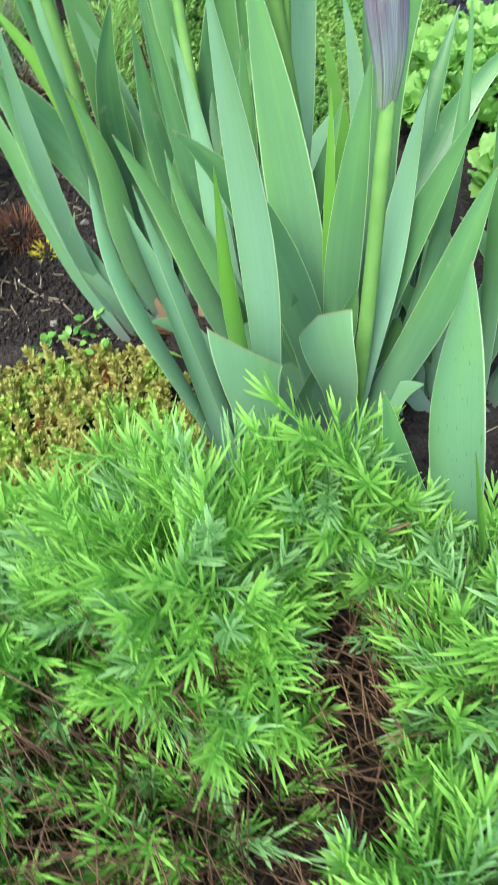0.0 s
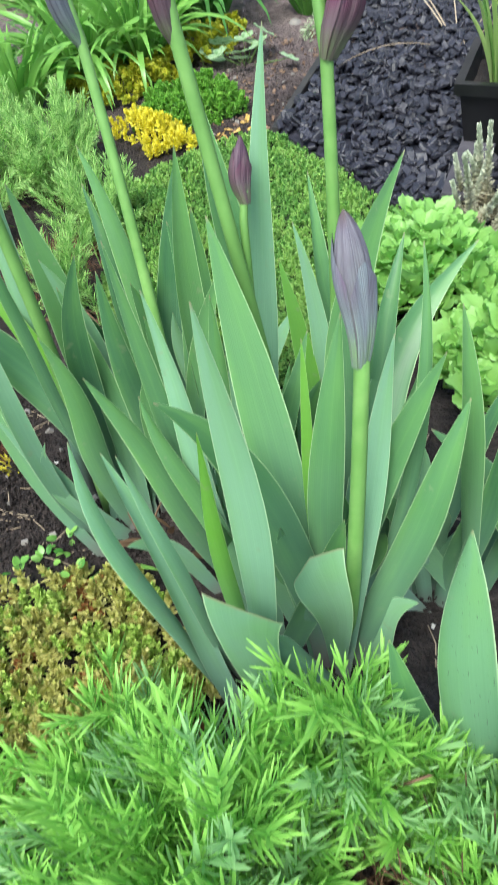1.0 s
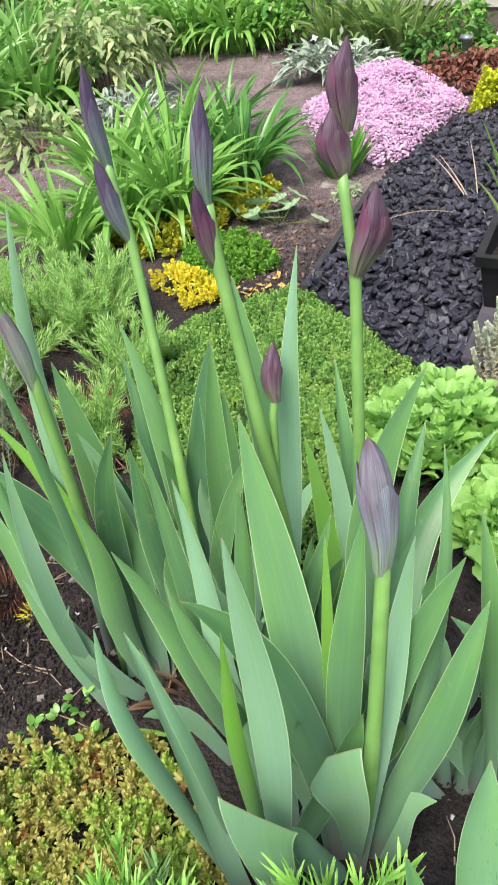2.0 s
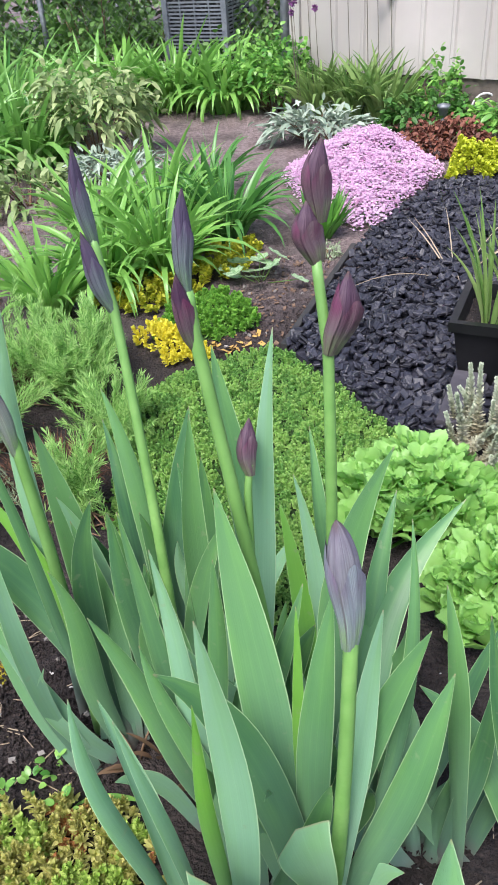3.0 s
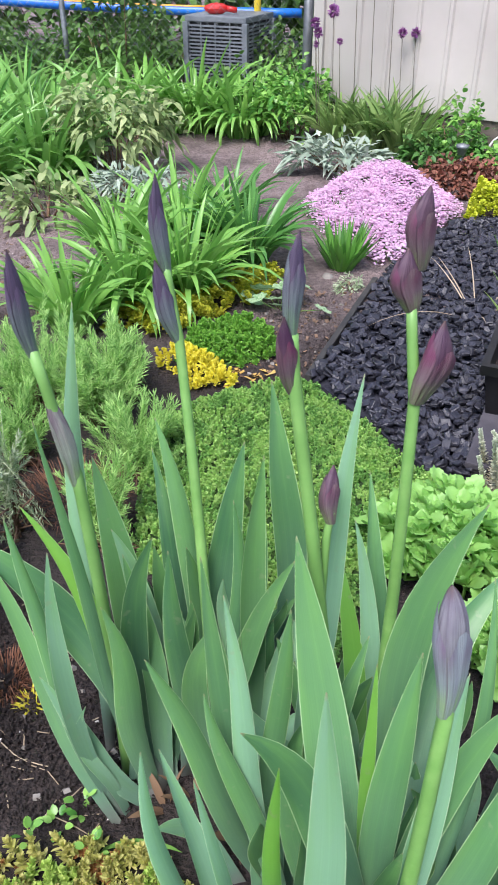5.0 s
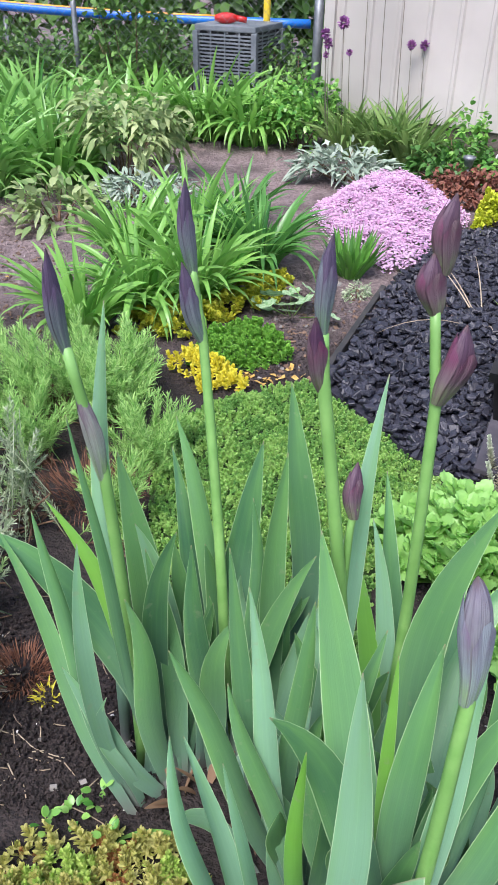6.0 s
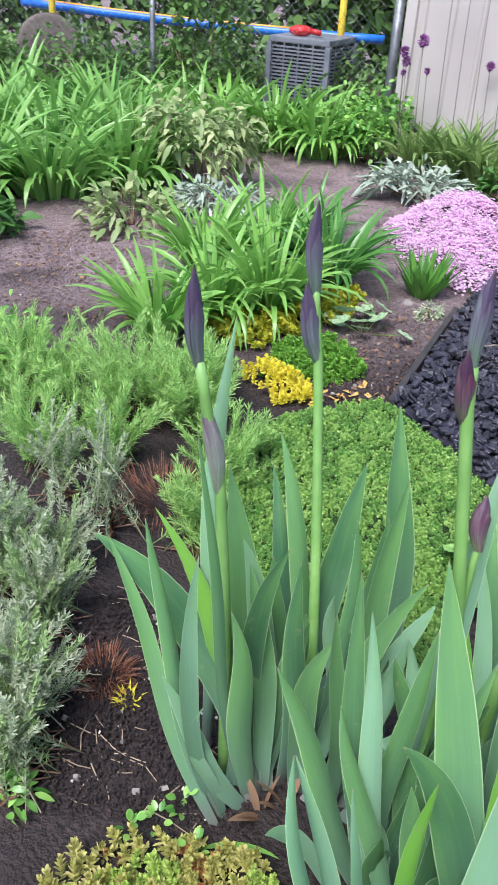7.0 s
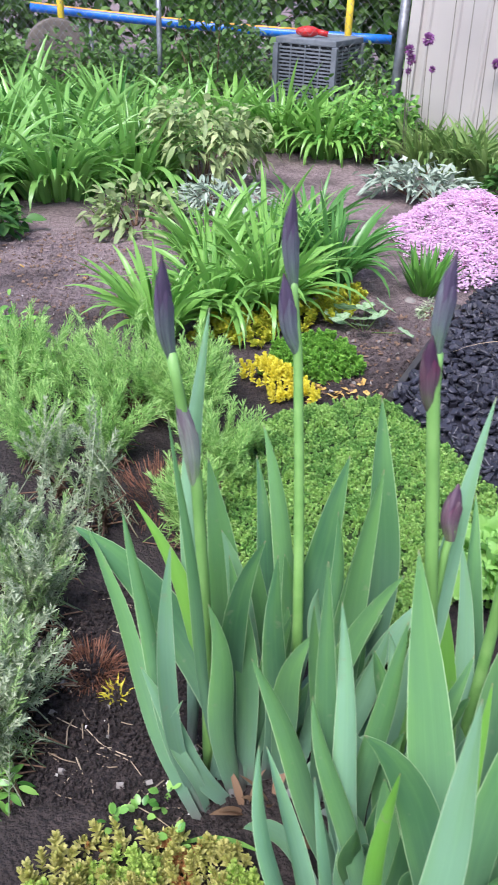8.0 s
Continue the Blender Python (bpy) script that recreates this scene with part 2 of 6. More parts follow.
M_DEAD = leafy("dead_leaf_skin", (0.14, 0.085, 0.05), (0.32, 0.2, 0.12), 0.2, 0.7)
M_STRAW = leafy("straw", (0.28, 0.21, 0.14), (0.46, 0.38, 0.27), 0.1, 0.8)


# ---- mesh makers ----
def part(name, data, material, parent=None, label=""):
    """One mesh object under a thing or a part; data is a bmesh or a mesh."""
    if isinstance(data, bmesh.types.BMesh):
        me = bpy.data.meshes.new(name)
        data.to_mesh(me)
        data.free()
    else:
        me = data
    if not me.materials:
        me.materials.append(material)
    ob = new(name, me)
    if parent:
        ob.parent = parent
        ob.matrix_parent_inverse = parent.matrix_world.inverted()
    return tagged(ob, label)


def thing(name, at, label, category, group="", kind=""):
    ob = new(name)
    ob.location = at
    ob.empty_display_size = 0.05
    ob.matrix_world = Matrix.Translation(at)
    return tagged(ob, label, category, group, kind)


def mesh_of(name, verts, faces, uvs=None, smooth=True):
    me = bpy.data.meshes.new(name)
    me.from_pydata(verts if isinstance(verts, list) else verts.tolist(), [], faces if isinstance(faces, list) else faces.tolist())
    if uvs is not None:
        layer = me.uv_layers.new(name="uv")
        loops = np.zeros(len(me.loops), dtype=np.int32)
        me.loops.foreach_get("vertex_index", loops)
        layer.data.foreach_set("uv", np.asarray(uvs, dtype=np.float32)[loops].ravel())
    if smooth:
        me.polygons.foreach_set("use_smooth", [True] * len(me.polygons))
    return me


def unit(v):
    return v / np.maximum(np.linalg.norm(v, axis=-1, keepdims=True), 1e-9)


PROFILES = {
    "strap": (0.55, 0.85, 0.98, 1.0, 0.95, 0.84, 0.66, 0.4, 0.0),
    "lance": (0.25, 0.8, 1.0, 0.8, 0.4, 0.0),
    "oval": (0.3, 0.95, 1.0, 0.75, 0.0),
    "needle": (0.8, 1.0, 0.0),
    "scale": (0.7, 1.0, 0.25),
}


def leaves(name, roots, ways, lengths, widths, profile="lance", droop=0.0, rng=None, fold=0.0):
    """Many leaves in one mesh: each from its root along its way, bending down by droop times its length."""
    rng = rng or np.random.default_rng(1)
    roots, ways = np.asarray(roots, float), unit(np.asarray(ways, float))
    count, shape = len(roots), np.array(PROFILES[profile])
    k = len(shape)
    lengths, widths, droop = (np.broadcast_to(np.asarray(v, float), (count,)) for v in (lengths, widths, droop))
    side = np.cross(ways, [0, 0, 1.0]) + rng.normal(0, 0.35, (count, 3))
    side = unit(side - (side * ways).sum(1, keepdims=True) * ways)
    up = np.cross(side, ways)
    u = np.linspace(0, 1, k)
    mid = roots[:, None] + ways[:, None] * (lengths[:, None] * u)[..., None]
    if k < 8:
        mid[..., 2] -= (droop * lengths)[:, None] * u**2
    else:
        # long straps arch over: their pitch falls steadily towards the end
        flat = np.maximum(np.linalg.norm(ways[:, :2], axis=1), 1e-4)
        pitch = np.arctan2(ways[:, 2], flat)[:, None] - (1.75 * droop)[:, None] * u**1.4
        along = np.stack([np.cos(pitch) * (ways[:, 0] / flat)[:, None], np.cos(pitch) * (ways[:, 1] / flat)[:, None], np.sin(pitch)], 2)
        steps = 0.5 * (along[:, 1:] + along[:, :-1]) * (lengths / (k - 1))[:, None, None]
        mid = roots[:, None] + np.concatenate([np.zeros((count, 1, 3)), np.cumsum(steps, 1)], 1)
    half = 0.5 * widths[:, None] * shape
    lift = fold * half[..., None] * up[:, None]
    left, right = mid - side[:, None] * half[..., None] + lift, mid + side[:, None] * half[..., None] + lift
    if fold:
        verts = np.stack([left, mid, right], 2).reshape(-1, 3)
        c = 3
    else:
        verts = np.stack([left, right], 2).reshape(-1, 3)
        c = 2
    base = (np.arange(count) * k * c)[:, None, None]
    row = (np.arange(k - 1) * c)[None, :, None]
    quads = []
    for s in range(c - 1):
        quads.append(base + row + np.array([s, s + 1, s + 1 + c, s + c])[None, None, :])
    faces = np.concatenate(quads, 1).reshape(-1, 4)
    uv = np.zeros((count, k, c, 2))
    uv[..., 0] = np.linspace(0, 1, c)
    uv[..., 1] = u[None, :, None]
    return mesh_of(name, verts, faces, uv.reshape(-1, 2))


def tubes(name, lines, radii, sides=5):
    """Round stems along lines of points, tapering from the first radius to the second."""
    verts, faces = [], []
    for pts, (r0, r1) in zip(lines, radii):
        pts = np.asarray(pts, float)
        d = np.gradient(pts, axis=0)
        d = unit(d)
        ref = np.array([0.31, 0.95, 0.1])
        a = unit(np.cross(d, ref))
        b = np.cross(d, a)
        start = len(verts)
        for n in range(len(pts)):
            r = r0 + (r1 - r0) * n / max(1, len(pts) - 1)
            for q in range(sides):
                t = 2 * math.pi * q / sides
                verts.append(tuple(pts[n] + r * (math.cos(t) * a[n] + math.sin(t) * b[n])))
        for n in range(len(pts) - 1):
            for q in range(sides):
                i, j = start + n * sides + q, start + n * sides + (q + 1) % sides
                faces.append((i, j, j + sides, i + sides))
        faces.append(tuple(start + q for q in reversed(range(sides))))
        faces.append(tuple(start + (len(pts) - 1) * sides + q for q in range(sides)))
    return mesh_of(name, verts, faces)


def box(bm, x0, y0, z0, x1, y1, z1, m=None):
    vs = bmesh.ops.create_cube(bm, size=1.0)["verts"]
    bmesh.ops.transform(bm, verts=vs, matrix=Matrix.LocRotScale(((x0 + x1) / 2, (y0 + y1) / 2, (z0 + z1) / 2), None, (x1 - x0, y1 - y0, z1 - z0)))
    if m:
        bmesh.ops.transform(bm, verts=vs, matrix=m)
    return vs


def bevel(bm, size=0.004, segments=2):
    bmesh.ops.bevel(bm, geom=bm.edges[:], offset=size, segments=segments, affect="EDGES", profile=0.6)
    return bm


def inside(poly, x, y):
    hit = np.zeros(np.shape(x), bool)
    n = len(poly)
    for i in range(n):
        (xa, ya), (xb, yb) = poly[i], poly[(i + 1) % n]
        cross = ((ya > y) != (yb > y)) & (x < (xb - xa) * (y - ya) / (yb - ya + 1e-12) + xa)
        hit ^= cross
    return hit


def scatter(poly, count, rng):
    """Random places inside an outline of the plan."""
    p = np.array(poly)
    lo, hi = p.min(0), p.max(0)
    got = np.zeros((0, 2))
    while len(got) < count:
        q = rng.uniform(lo, hi, (count * 2, 2))
        got = np.concatenate([got, q[inside(poly, q[:, 0], q[:, 1])]])
    return got[:count]


def from_edge(poly, pts):
    """How far each place is from the outline."""
    best = np.full(len(pts), 9.0)
    for i in range(len(poly)):
        a, b = np.array(poly[i]), np.array(poly[(i + 1) % len(poly)])
        ab = b - a
        s = np.clip(((pts - a) @ ab) / (ab @ ab), 0, 1)
        best = np.minimum(best, np.linalg.norm(pts - a - s[:, None] * ab, axis=1))
    return best


def swell(x, y):
    """The lie of the ground."""
    return 0.012 * np.sin(2.1 * x + 0.4) * np.cos(1.7 * y) + 0.008 * np.sin(5.3 * x + 3.1 * y) + 0.1 * np.exp(-((x - 0.24) ** 2 + (y - 0.68) ** 2) / 0.05)


# ---- ground ----
def make_ground():
    xs = np.concatenate([[-3000, -300, -40, -12, -6], np.linspace(-3.5, 3.5, 141), [6, 12, 40, 300, 3000]])
    ys = np.concatenate([[-3000, -300, -40, -8, -2], np.linspace(-0.5, 8, 171), [10, 14, 40, 300, 3000]])
    rng = np.random.default_rng(3)
    verts = []
    for y in ys:
        for x in xs:
            near = abs(x) < 3.4 and -0.4 < y < 7.9
            z = float(swell(x, y)) * near
            if near:
                z += 0.014 * noise.noise(Vector((x * 9, y * 9, 0))) + 0.009 * noise.noise(Vector((x * 25, y * 25, 2)))
            verts.append((float(x), float(y), z))
    w = len(xs)
    faces = [(j * w + i, j * w + i + 1, (j + 1) * w + i + 1, (j + 1) * w + i) for j in range(len(ys) - 1) for i in range(w - 1)]
    ob = part("ground", mesh_of("ground", verts, faces), M_SOIL)
    return tagged(ob, "dark crumbly garden soil with dry trodden patches", "soil", kind="structure")


make_ground()


# ---- shed, fence and what stands behind ----
M_SIDING = plain("shed_siding", (0.46, 0.43, 0.395), (0.52, 0.485, 0.45), 0.5, 3, 0.05)
M_PLINTH = plain("shed_plinth", (0.12, 0.1, 0.085), (0.2, 0.17, 0.14), 0.9, 25, 0.4)
M_GALV = plain("galvanised_steel", (0.17, 0.185, 0.2), (0.27, 0.29, 0.31), 0.5, 40, 0.1, 0.5)
M_ROOF = plain("shed_roof", (0.16, 0.15, 0.14), (0.24, 0.22, 0.2), 0.8, 20, 0.3)
SHED_TURN = math.degrees(math.atan2(-0.575, 0.818))


def make_shed():
    """A garden shed in ribbed steel panels; its local x runs along the front wall."""
    shed = thing("garden_shed", (0.54, 6.3, 0), "cream ribbed steel garden shed on a dark plinth", "shed")
    m = pose(0.54, 6.3, 0, 0, 0, SHED_TURN)
    wide, deep, high = 3.2, 2.4, 2.2
    bm = bmesh.new()
    box(bm, 0.02, 0.02, 0, wide - 0.02, deep - 0.02, 0.27, m)
    part("plinth", bm, M_PLINTH, shed, "dark concrete plinth")
    for along, start, turn in ((wide, m, 0), (deep, m @ pose(0, deep, 0, 0, 0, -90), 1), (wide, m @ pose(wide, deep, 0, 0, 0, 180), 2), (deep, m @ pose(wide, 0, 0, 0, 0, 90), 3)):
        # ribs 0.21 m apart stand 15 mm proud of the sheet
        line = []
        x = 0.0
        while x < along - 0.02:
            for dx, out in ((0.0, 0), (0.085, 0), (0.095, 0.016), (0.115, 0.016), (0.125, 0)):
                if x + dx < along:
                    line.append((x + dx, -out))
            x += 0.21
        line.append((along, 0))
        verts, faces = [], []
        for x, y in line:
            for z in (0.25, high):
                verts += [tuple(start @ Vector((x, y, z))), tuple(start @ Vector((x, y + 0.03, z)))]
        for i in range(len(line) - 1):
            a = i * 4
            faces += [(a, a + 4, a + 6, a + 2), (a + 1, a + 3, a + 7, a + 5), (a, a + 1, a + 5, a + 4), (a + 2, a + 6, a + 7, a + 3)]
        e = (len(line) - 1) * 4
        faces += [(0, 2, 3, 1), (e, e + 1, e + 3, e + 2)]
        part("wall_sheet", mesh_of("wall_sheet", verts, faces, smooth=False), M_SIDING, shed)
    bm = bmesh.new()
    box(bm, -0.03, -0.03, 0.25, 0.05, 0.05, high, m)
    part("corner_trim", bevel(bm), M_SIDING, shed)
    bm = bmesh.new()
    box(bm, -0.12, -0.15, high, wide + 0.12, deep + 0.15, high + 0.08, m)
    part("roof", bevel(bm), M_ROOF, shed, "flat grey roof")


make_shed()


def rod(a, b, r, sides=10):
    a, b = np.array(a, float), np.array(b, float)
    return tubes("rod", [[a, (a + b) / 2, b]], [(r, r)], sides)


def make_fence():
    """Chain-link fence with its wire, posts and top rail."""
    fence = thing("chain_link_fence", (-2.0, 7.2, 0), "grey galvanised chain-link fence overgrown with vines", "fence")
    ends = [np.array([0.492, 6.7]), np.array([-1.4, 7.25]), np.array([-3.6, 7.8]), np.array([-5.8, 8.3])]
    for n, (x, y) in enumerate(ends):
        r = 0.036 if n == 0 else 0.022
        post = part("post", rod((x, y, 0), (x, y, 1.06), r), M_GALV, fence)
        part("cap", rod((x, y, 1.06), (x, y, 1.09), r * 1.15), M_GALV, post)
    for a, b in zip(ends, ends[1:]):
        part("top_rail", rod((*a, 1.03), (*b, 1.03), 0.017), M_GALV, fence)
        # diamond wire
        verts, faces = [], []
        d = b - a
        span = np.linalg.norm(d)
        lines = []
        step, top = 0.075, 1.0
        s = -top
        while s < span:
            for sign in (1, -1):
                lo = max(0, -s) if sign > 0 else max(0, s + top - span)
                s0, s1 = (s, s + top) if sign > 0 else (s + top, s)
                u0, u1 = np.clip([s0, s1], 0, span)
                z0 = abs(u0 - s0)
                z1 = abs(u1 - s0)
                if abs(u1 - u0) > 0.03:
                    p, q = a + d * u0 / span, a + d * u1 / span
                    lines.append([(p[0], p[1], 0.02 + z0), (q[0], q[1], 0.02 + z1)])
            s += step
        part("wire_mesh", tubes("wire_mesh", lines, [(0.0012, 0.0012)] * len(lines), 3), M_GALV, fence)


make_fence()

M_AC = plain("condenser_paint", (0.15, 0.175, 0.2), (0.21, 0.235, 0.26), 0.5, 12, 0.05)
M_ACDARK = plain("condenser_coil", (0.02, 0.022, 0.025), (0.05, 0.05, 0.055), 0.7, 60, 0.2)


def make_condenser():
    """An outdoor air-conditioning unit: posts, lid, dark coil and louvre bars."""
    ac = thing("air_conditioner", (-0.106, 8.1, 0), "grey louvred outdoor air-conditioning unit behind the fence", "air conditioner")
    m = pose(-0.106, 8.1, 0, 0, 0, -25)
    s, h = 0.285, 0.64
    bm = bmesh.new()
    box(bm, -s + 0.02, -s + 0.02, 0.06, s - 0.02, s - 0.02, h - 0.04, m)
    part("coil", bm, M_ACDARK, ac, "dark finned coil")
    bm = bmesh.new()
    box(bm, -s - 0.01, -s - 0.01, h - 0.05, s + 0.01, s + 0.01, h, m)
    part("lid", bevel(bm, 0.01), M_AC, ac)
    bm = bmesh.new()
    box(bm, -s - 0.06, -s - 0.06, 0, s + 0.06, s + 0.06, 0.06, m)
    part("pad", bevel(bm, 0.008), M_PLINTH, ac, "concrete pad")
    for x in (-s, s):
        for y in (-s, s):
            bm = bmesh.new()
            box(bm, x - 0.025, y - 0.025, 0.06, x + 0.025, y + 0.025, h - 0.05, m)
            part("corner_post", bevel(bm, 0.006), M_AC, ac)
    for side in range(4):
        mm = m @ pose(0, 0, 0, 0, 0, 90 * side)
        for k in range(17):
            z = 0.09 + k * 0.029
            bm = bmesh.new()
            box(bm, -s + 0.025, -s - 0.004, z, s - 0.025, -s + 0.012, z + 0.013, mm)
            part("louvre", bm, M_AC, ac)
        for x in (-0.14, 0.0, 0.14):
            bm = bmesh.new()
            box(bm, x - 0.006, -s - 0.008, 0.08, x + 0.006, -s - 0.0045, h - 0.05, mm)
            part("rib", bm, M_AC, ac)


make_condenser()

M_BLUE = plain("blue_vinyl", (0.01, 0.13, 0.55), (0.02, 0.2, 0.68), 0.35, 6, 0.05)
M_YPAINT = plain("yellow_paint", (0.75, 0.55, 0.03), (0.85, 0.66, 0.06), 0.45, 10, 0.05)
M_RED = plain("red_plastic", (0.6, 0.02, 0.02), (0.7, 0.04, 0.03), 0.35, 10, 0.05)
M_STONE = plain("grey_stone", (0.22, 0.2, 0.18), (0.34, 0.32, 0.29), 0.9, 14, 0.5)
M_BLACK = plain("black_plastic", (0.006, 0.006, 0.007), (0.013, 0.013, 0.014), 0.4, 15, 0.1)
M_WHITE = plain("white_paint", (0.7, 0.7, 0.7), (0.78, 0.78, 0.77), 0.5, 10, 0.05)


def make_far_things():
    tube = thing("pool_tube", (-1.5, 8.6, 0), "long blue inflatable pool tube with an orange stripe", "pool tube")
    a, b = np.array([-3.0, 8.9, 0.72]), np.array([0.55, 8.45, 0.61])
    line = [a + (b - a) * u + np.array([0, 0, -0.03 * math.sin(math.pi * u)]) for u in np.linspace(0, 1, 14)]
    part("tube", tubes("tube", [line], [(0.042, 0.04)], 12), M_BLUE, tube)
    part("stripe", tubes("stripe", [[p + np.array([0, -0.012, 0.036]) for p in line[:11]]], [(0.012, 0.012)], 6), plain("orange_vinyl", (0.8, 0.35, 0.03), (0.85, 0.42, 0.05), 0.4, 6, 0.05), tube, "orange stripe")
    for x, y in ((-1.0, 8.68), (-2.4, 8.85), (0.3, 8.5)):
        part("support", rod((x, y, 0), (x, y, 0.6), 0.02), M_GALV, tube)
    for x, y, top in ((-2.62, 8.62, 1.5), (0.14, 8.3, 1.5)):
        ob = part("marker_post", rod((x, y, 0), (x, y, top), 0.033, 12), M_YPAINT)
        tagged(ob, "yellow painted round marker post", "post", "yellow posts")
    bm = bmesh.new()
    bmesh.ops.create_icosphere(bm, subdivisions=2, radius=1, matrix=Matrix.LocRotScale((-0.22, 7.98, 0.685), None, (0.11, 0.05, 0.046)))
    can = part("red_bottle", bm, M_RED)
    tagged(can, "red plastic bottle lying on the air-conditioner", "bottle")
    part("neck", rod((-0.13, 7.98, 0.685), (-0.04, 7.98, 0.67), 0.024), M_RED, can)


make_far_things()


# ---- irises ----
iris_count = 0


def iris(name, at, label):
    return thing("bearded_iris", (*at, 0), label, "iris", "bearded irises")


def blade(plant, root, tip, width, bow=(0, 0, 0), tone=0, turn=None, cut=0.0):
    """One sword-shaped blade from the ground at root to its tip, bowed by bow at its middle."""
    global iris_count
    iris_count += 1
    rng = random.Random(iris_count)
    b, w = Vector(tip), Vector(bow)
    # the foot goes on below the soil
    rise = (b - Vector(root)).normalized()
    deep = root[2] - float(swell(root[0], root[1])) + 0.035
    a = Vector(root) - rise * max(0.05, deep / max(rise.z, 0.5))
    face = Vector((0.1, 0.35, 1.3)) - (a + b) / 2
    face.normalize()
    spin = radians(rng.uniform(-20, 20) if turn is None else turn)
    sway = Vector((rng.gauss(0, 0.0045), rng.gauss(0, 0.003), 0))
    cup = rng.choice((-1, 1)) * rng.uniform(0.12, 0.42)
    crease = rng.choice((-1, 1)) * rng.uniform(0.0, 0.16)
    twist = rng.uniform(0.1, 0.5)
    taper = rng.uniform(1.7, 2.3)
    steps, verts, faces, uvs = 18, [], [], []
    for n in range(steps + 1):
        u = n / steps
        p = a.lerp(b, u) + w * 4 * u * (1 - u) + sway * (math.sin(2 * math.pi * u) * (0.4 + u))
        d = ((b - a) + w * 4 * (1 - 2 * u)).normalized()
        side = d.cross(face).normalized()
        out = side.cross(d).normalized()
        ang = spin + twist * math.sin(2.2 * u + iris_count)
        side, out = side * math.cos(ang) + out * math.sin(ang), out * math.cos(ang) - side * math.sin(ang)
        grow = 0.45 + 0.55 * math.sin(min(1, u / 0.6) * math.pi / 2)
        if cut:
            grow, shrink = 0.3 + 0.7 * u**1.3, 1.0
        else:
            shrink = 1.0 if u < 0.54 else max(0.0, 1 - ((u - 0.54) / 0.46) ** taper)
        half = 0.52 * width / math.cos(min(abs(spin), 0.6)) * grow * shrink + 0.0006
        thick = 0.0022 * (1.6 - u) * min(1, 6 * (1.02 - u))
        wave = 0.0025 * math.sin(9 * u + iris_count)
        for across, depth in ((-1, 0.12), (-0.85, 0.5), (0, 1), (0.85, 0.5), (1, 0.12), (1, -0.12), (0.85, -0.5), (0, -1), (-0.85, -0.5), (-1, -0.12)):
            # a torn blade ends in a slanting edge, one corner high
            drop = d * (cut * half * (across + 1) * u**4) if cut else Vector((0, 0, 0))
            verts.append(p - drop + side * (half * across + wave) + out * (thick * depth + cup * half * (across * across - 0.4) + crease * half * (0.5 - abs(across))))
            uvs.append((0.5 + 0.5 * across, u))
    for n in range(steps):
        for q in (0, 1, 2, 3, 5, 6, 7, 8):
            i, j = n * 10 + q, n * 10 + q + 1
            faces.append((i, j, j + 10, i + 10))
    me = mesh_of("blade", [tuple(v) for v in verts], faces, uvs)
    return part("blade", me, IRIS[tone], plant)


def scape(plant, root, node_at, top, width=0.019):
    """A round flower stalk from the ground, bending at its upper joint."""
    a, b, c = (np.array(v, float) for v in ((*root, 0), node_at, top))
    low = [a + (b - a) * u + np.array([0.006 * math.sin(3 * u), 0, 0]) for u in np.linspace(0, 1, 10)]
    line = low + [b + (c - b) * u for u in (0.25, 0.5, 0.75, 1.0)]
    return part("flower_stalk", tubes("flower_stalk", [line], [(width / 2 * 1.15, width / 2 * 0.72)], 12), M_STALK, plant, "smooth green stalk")


BUD_U = (0.0, 0.06, 0.15, 0.3, 0.48, 0.62, 0.75, 0.86, 0.93, 0.97, 1.0)
BUD_BLUNT = (0.5, 0.58, 0.68, 0.84, 0.97, 1.0, 0.9, 0.68, 0.42, 0.25, 0.03)
BUD_R = (0.46, 0.56, 0.72, 0.92, 1.0, 0.93, 0.72, 0.45, 0.24, 0.13, 0.03)


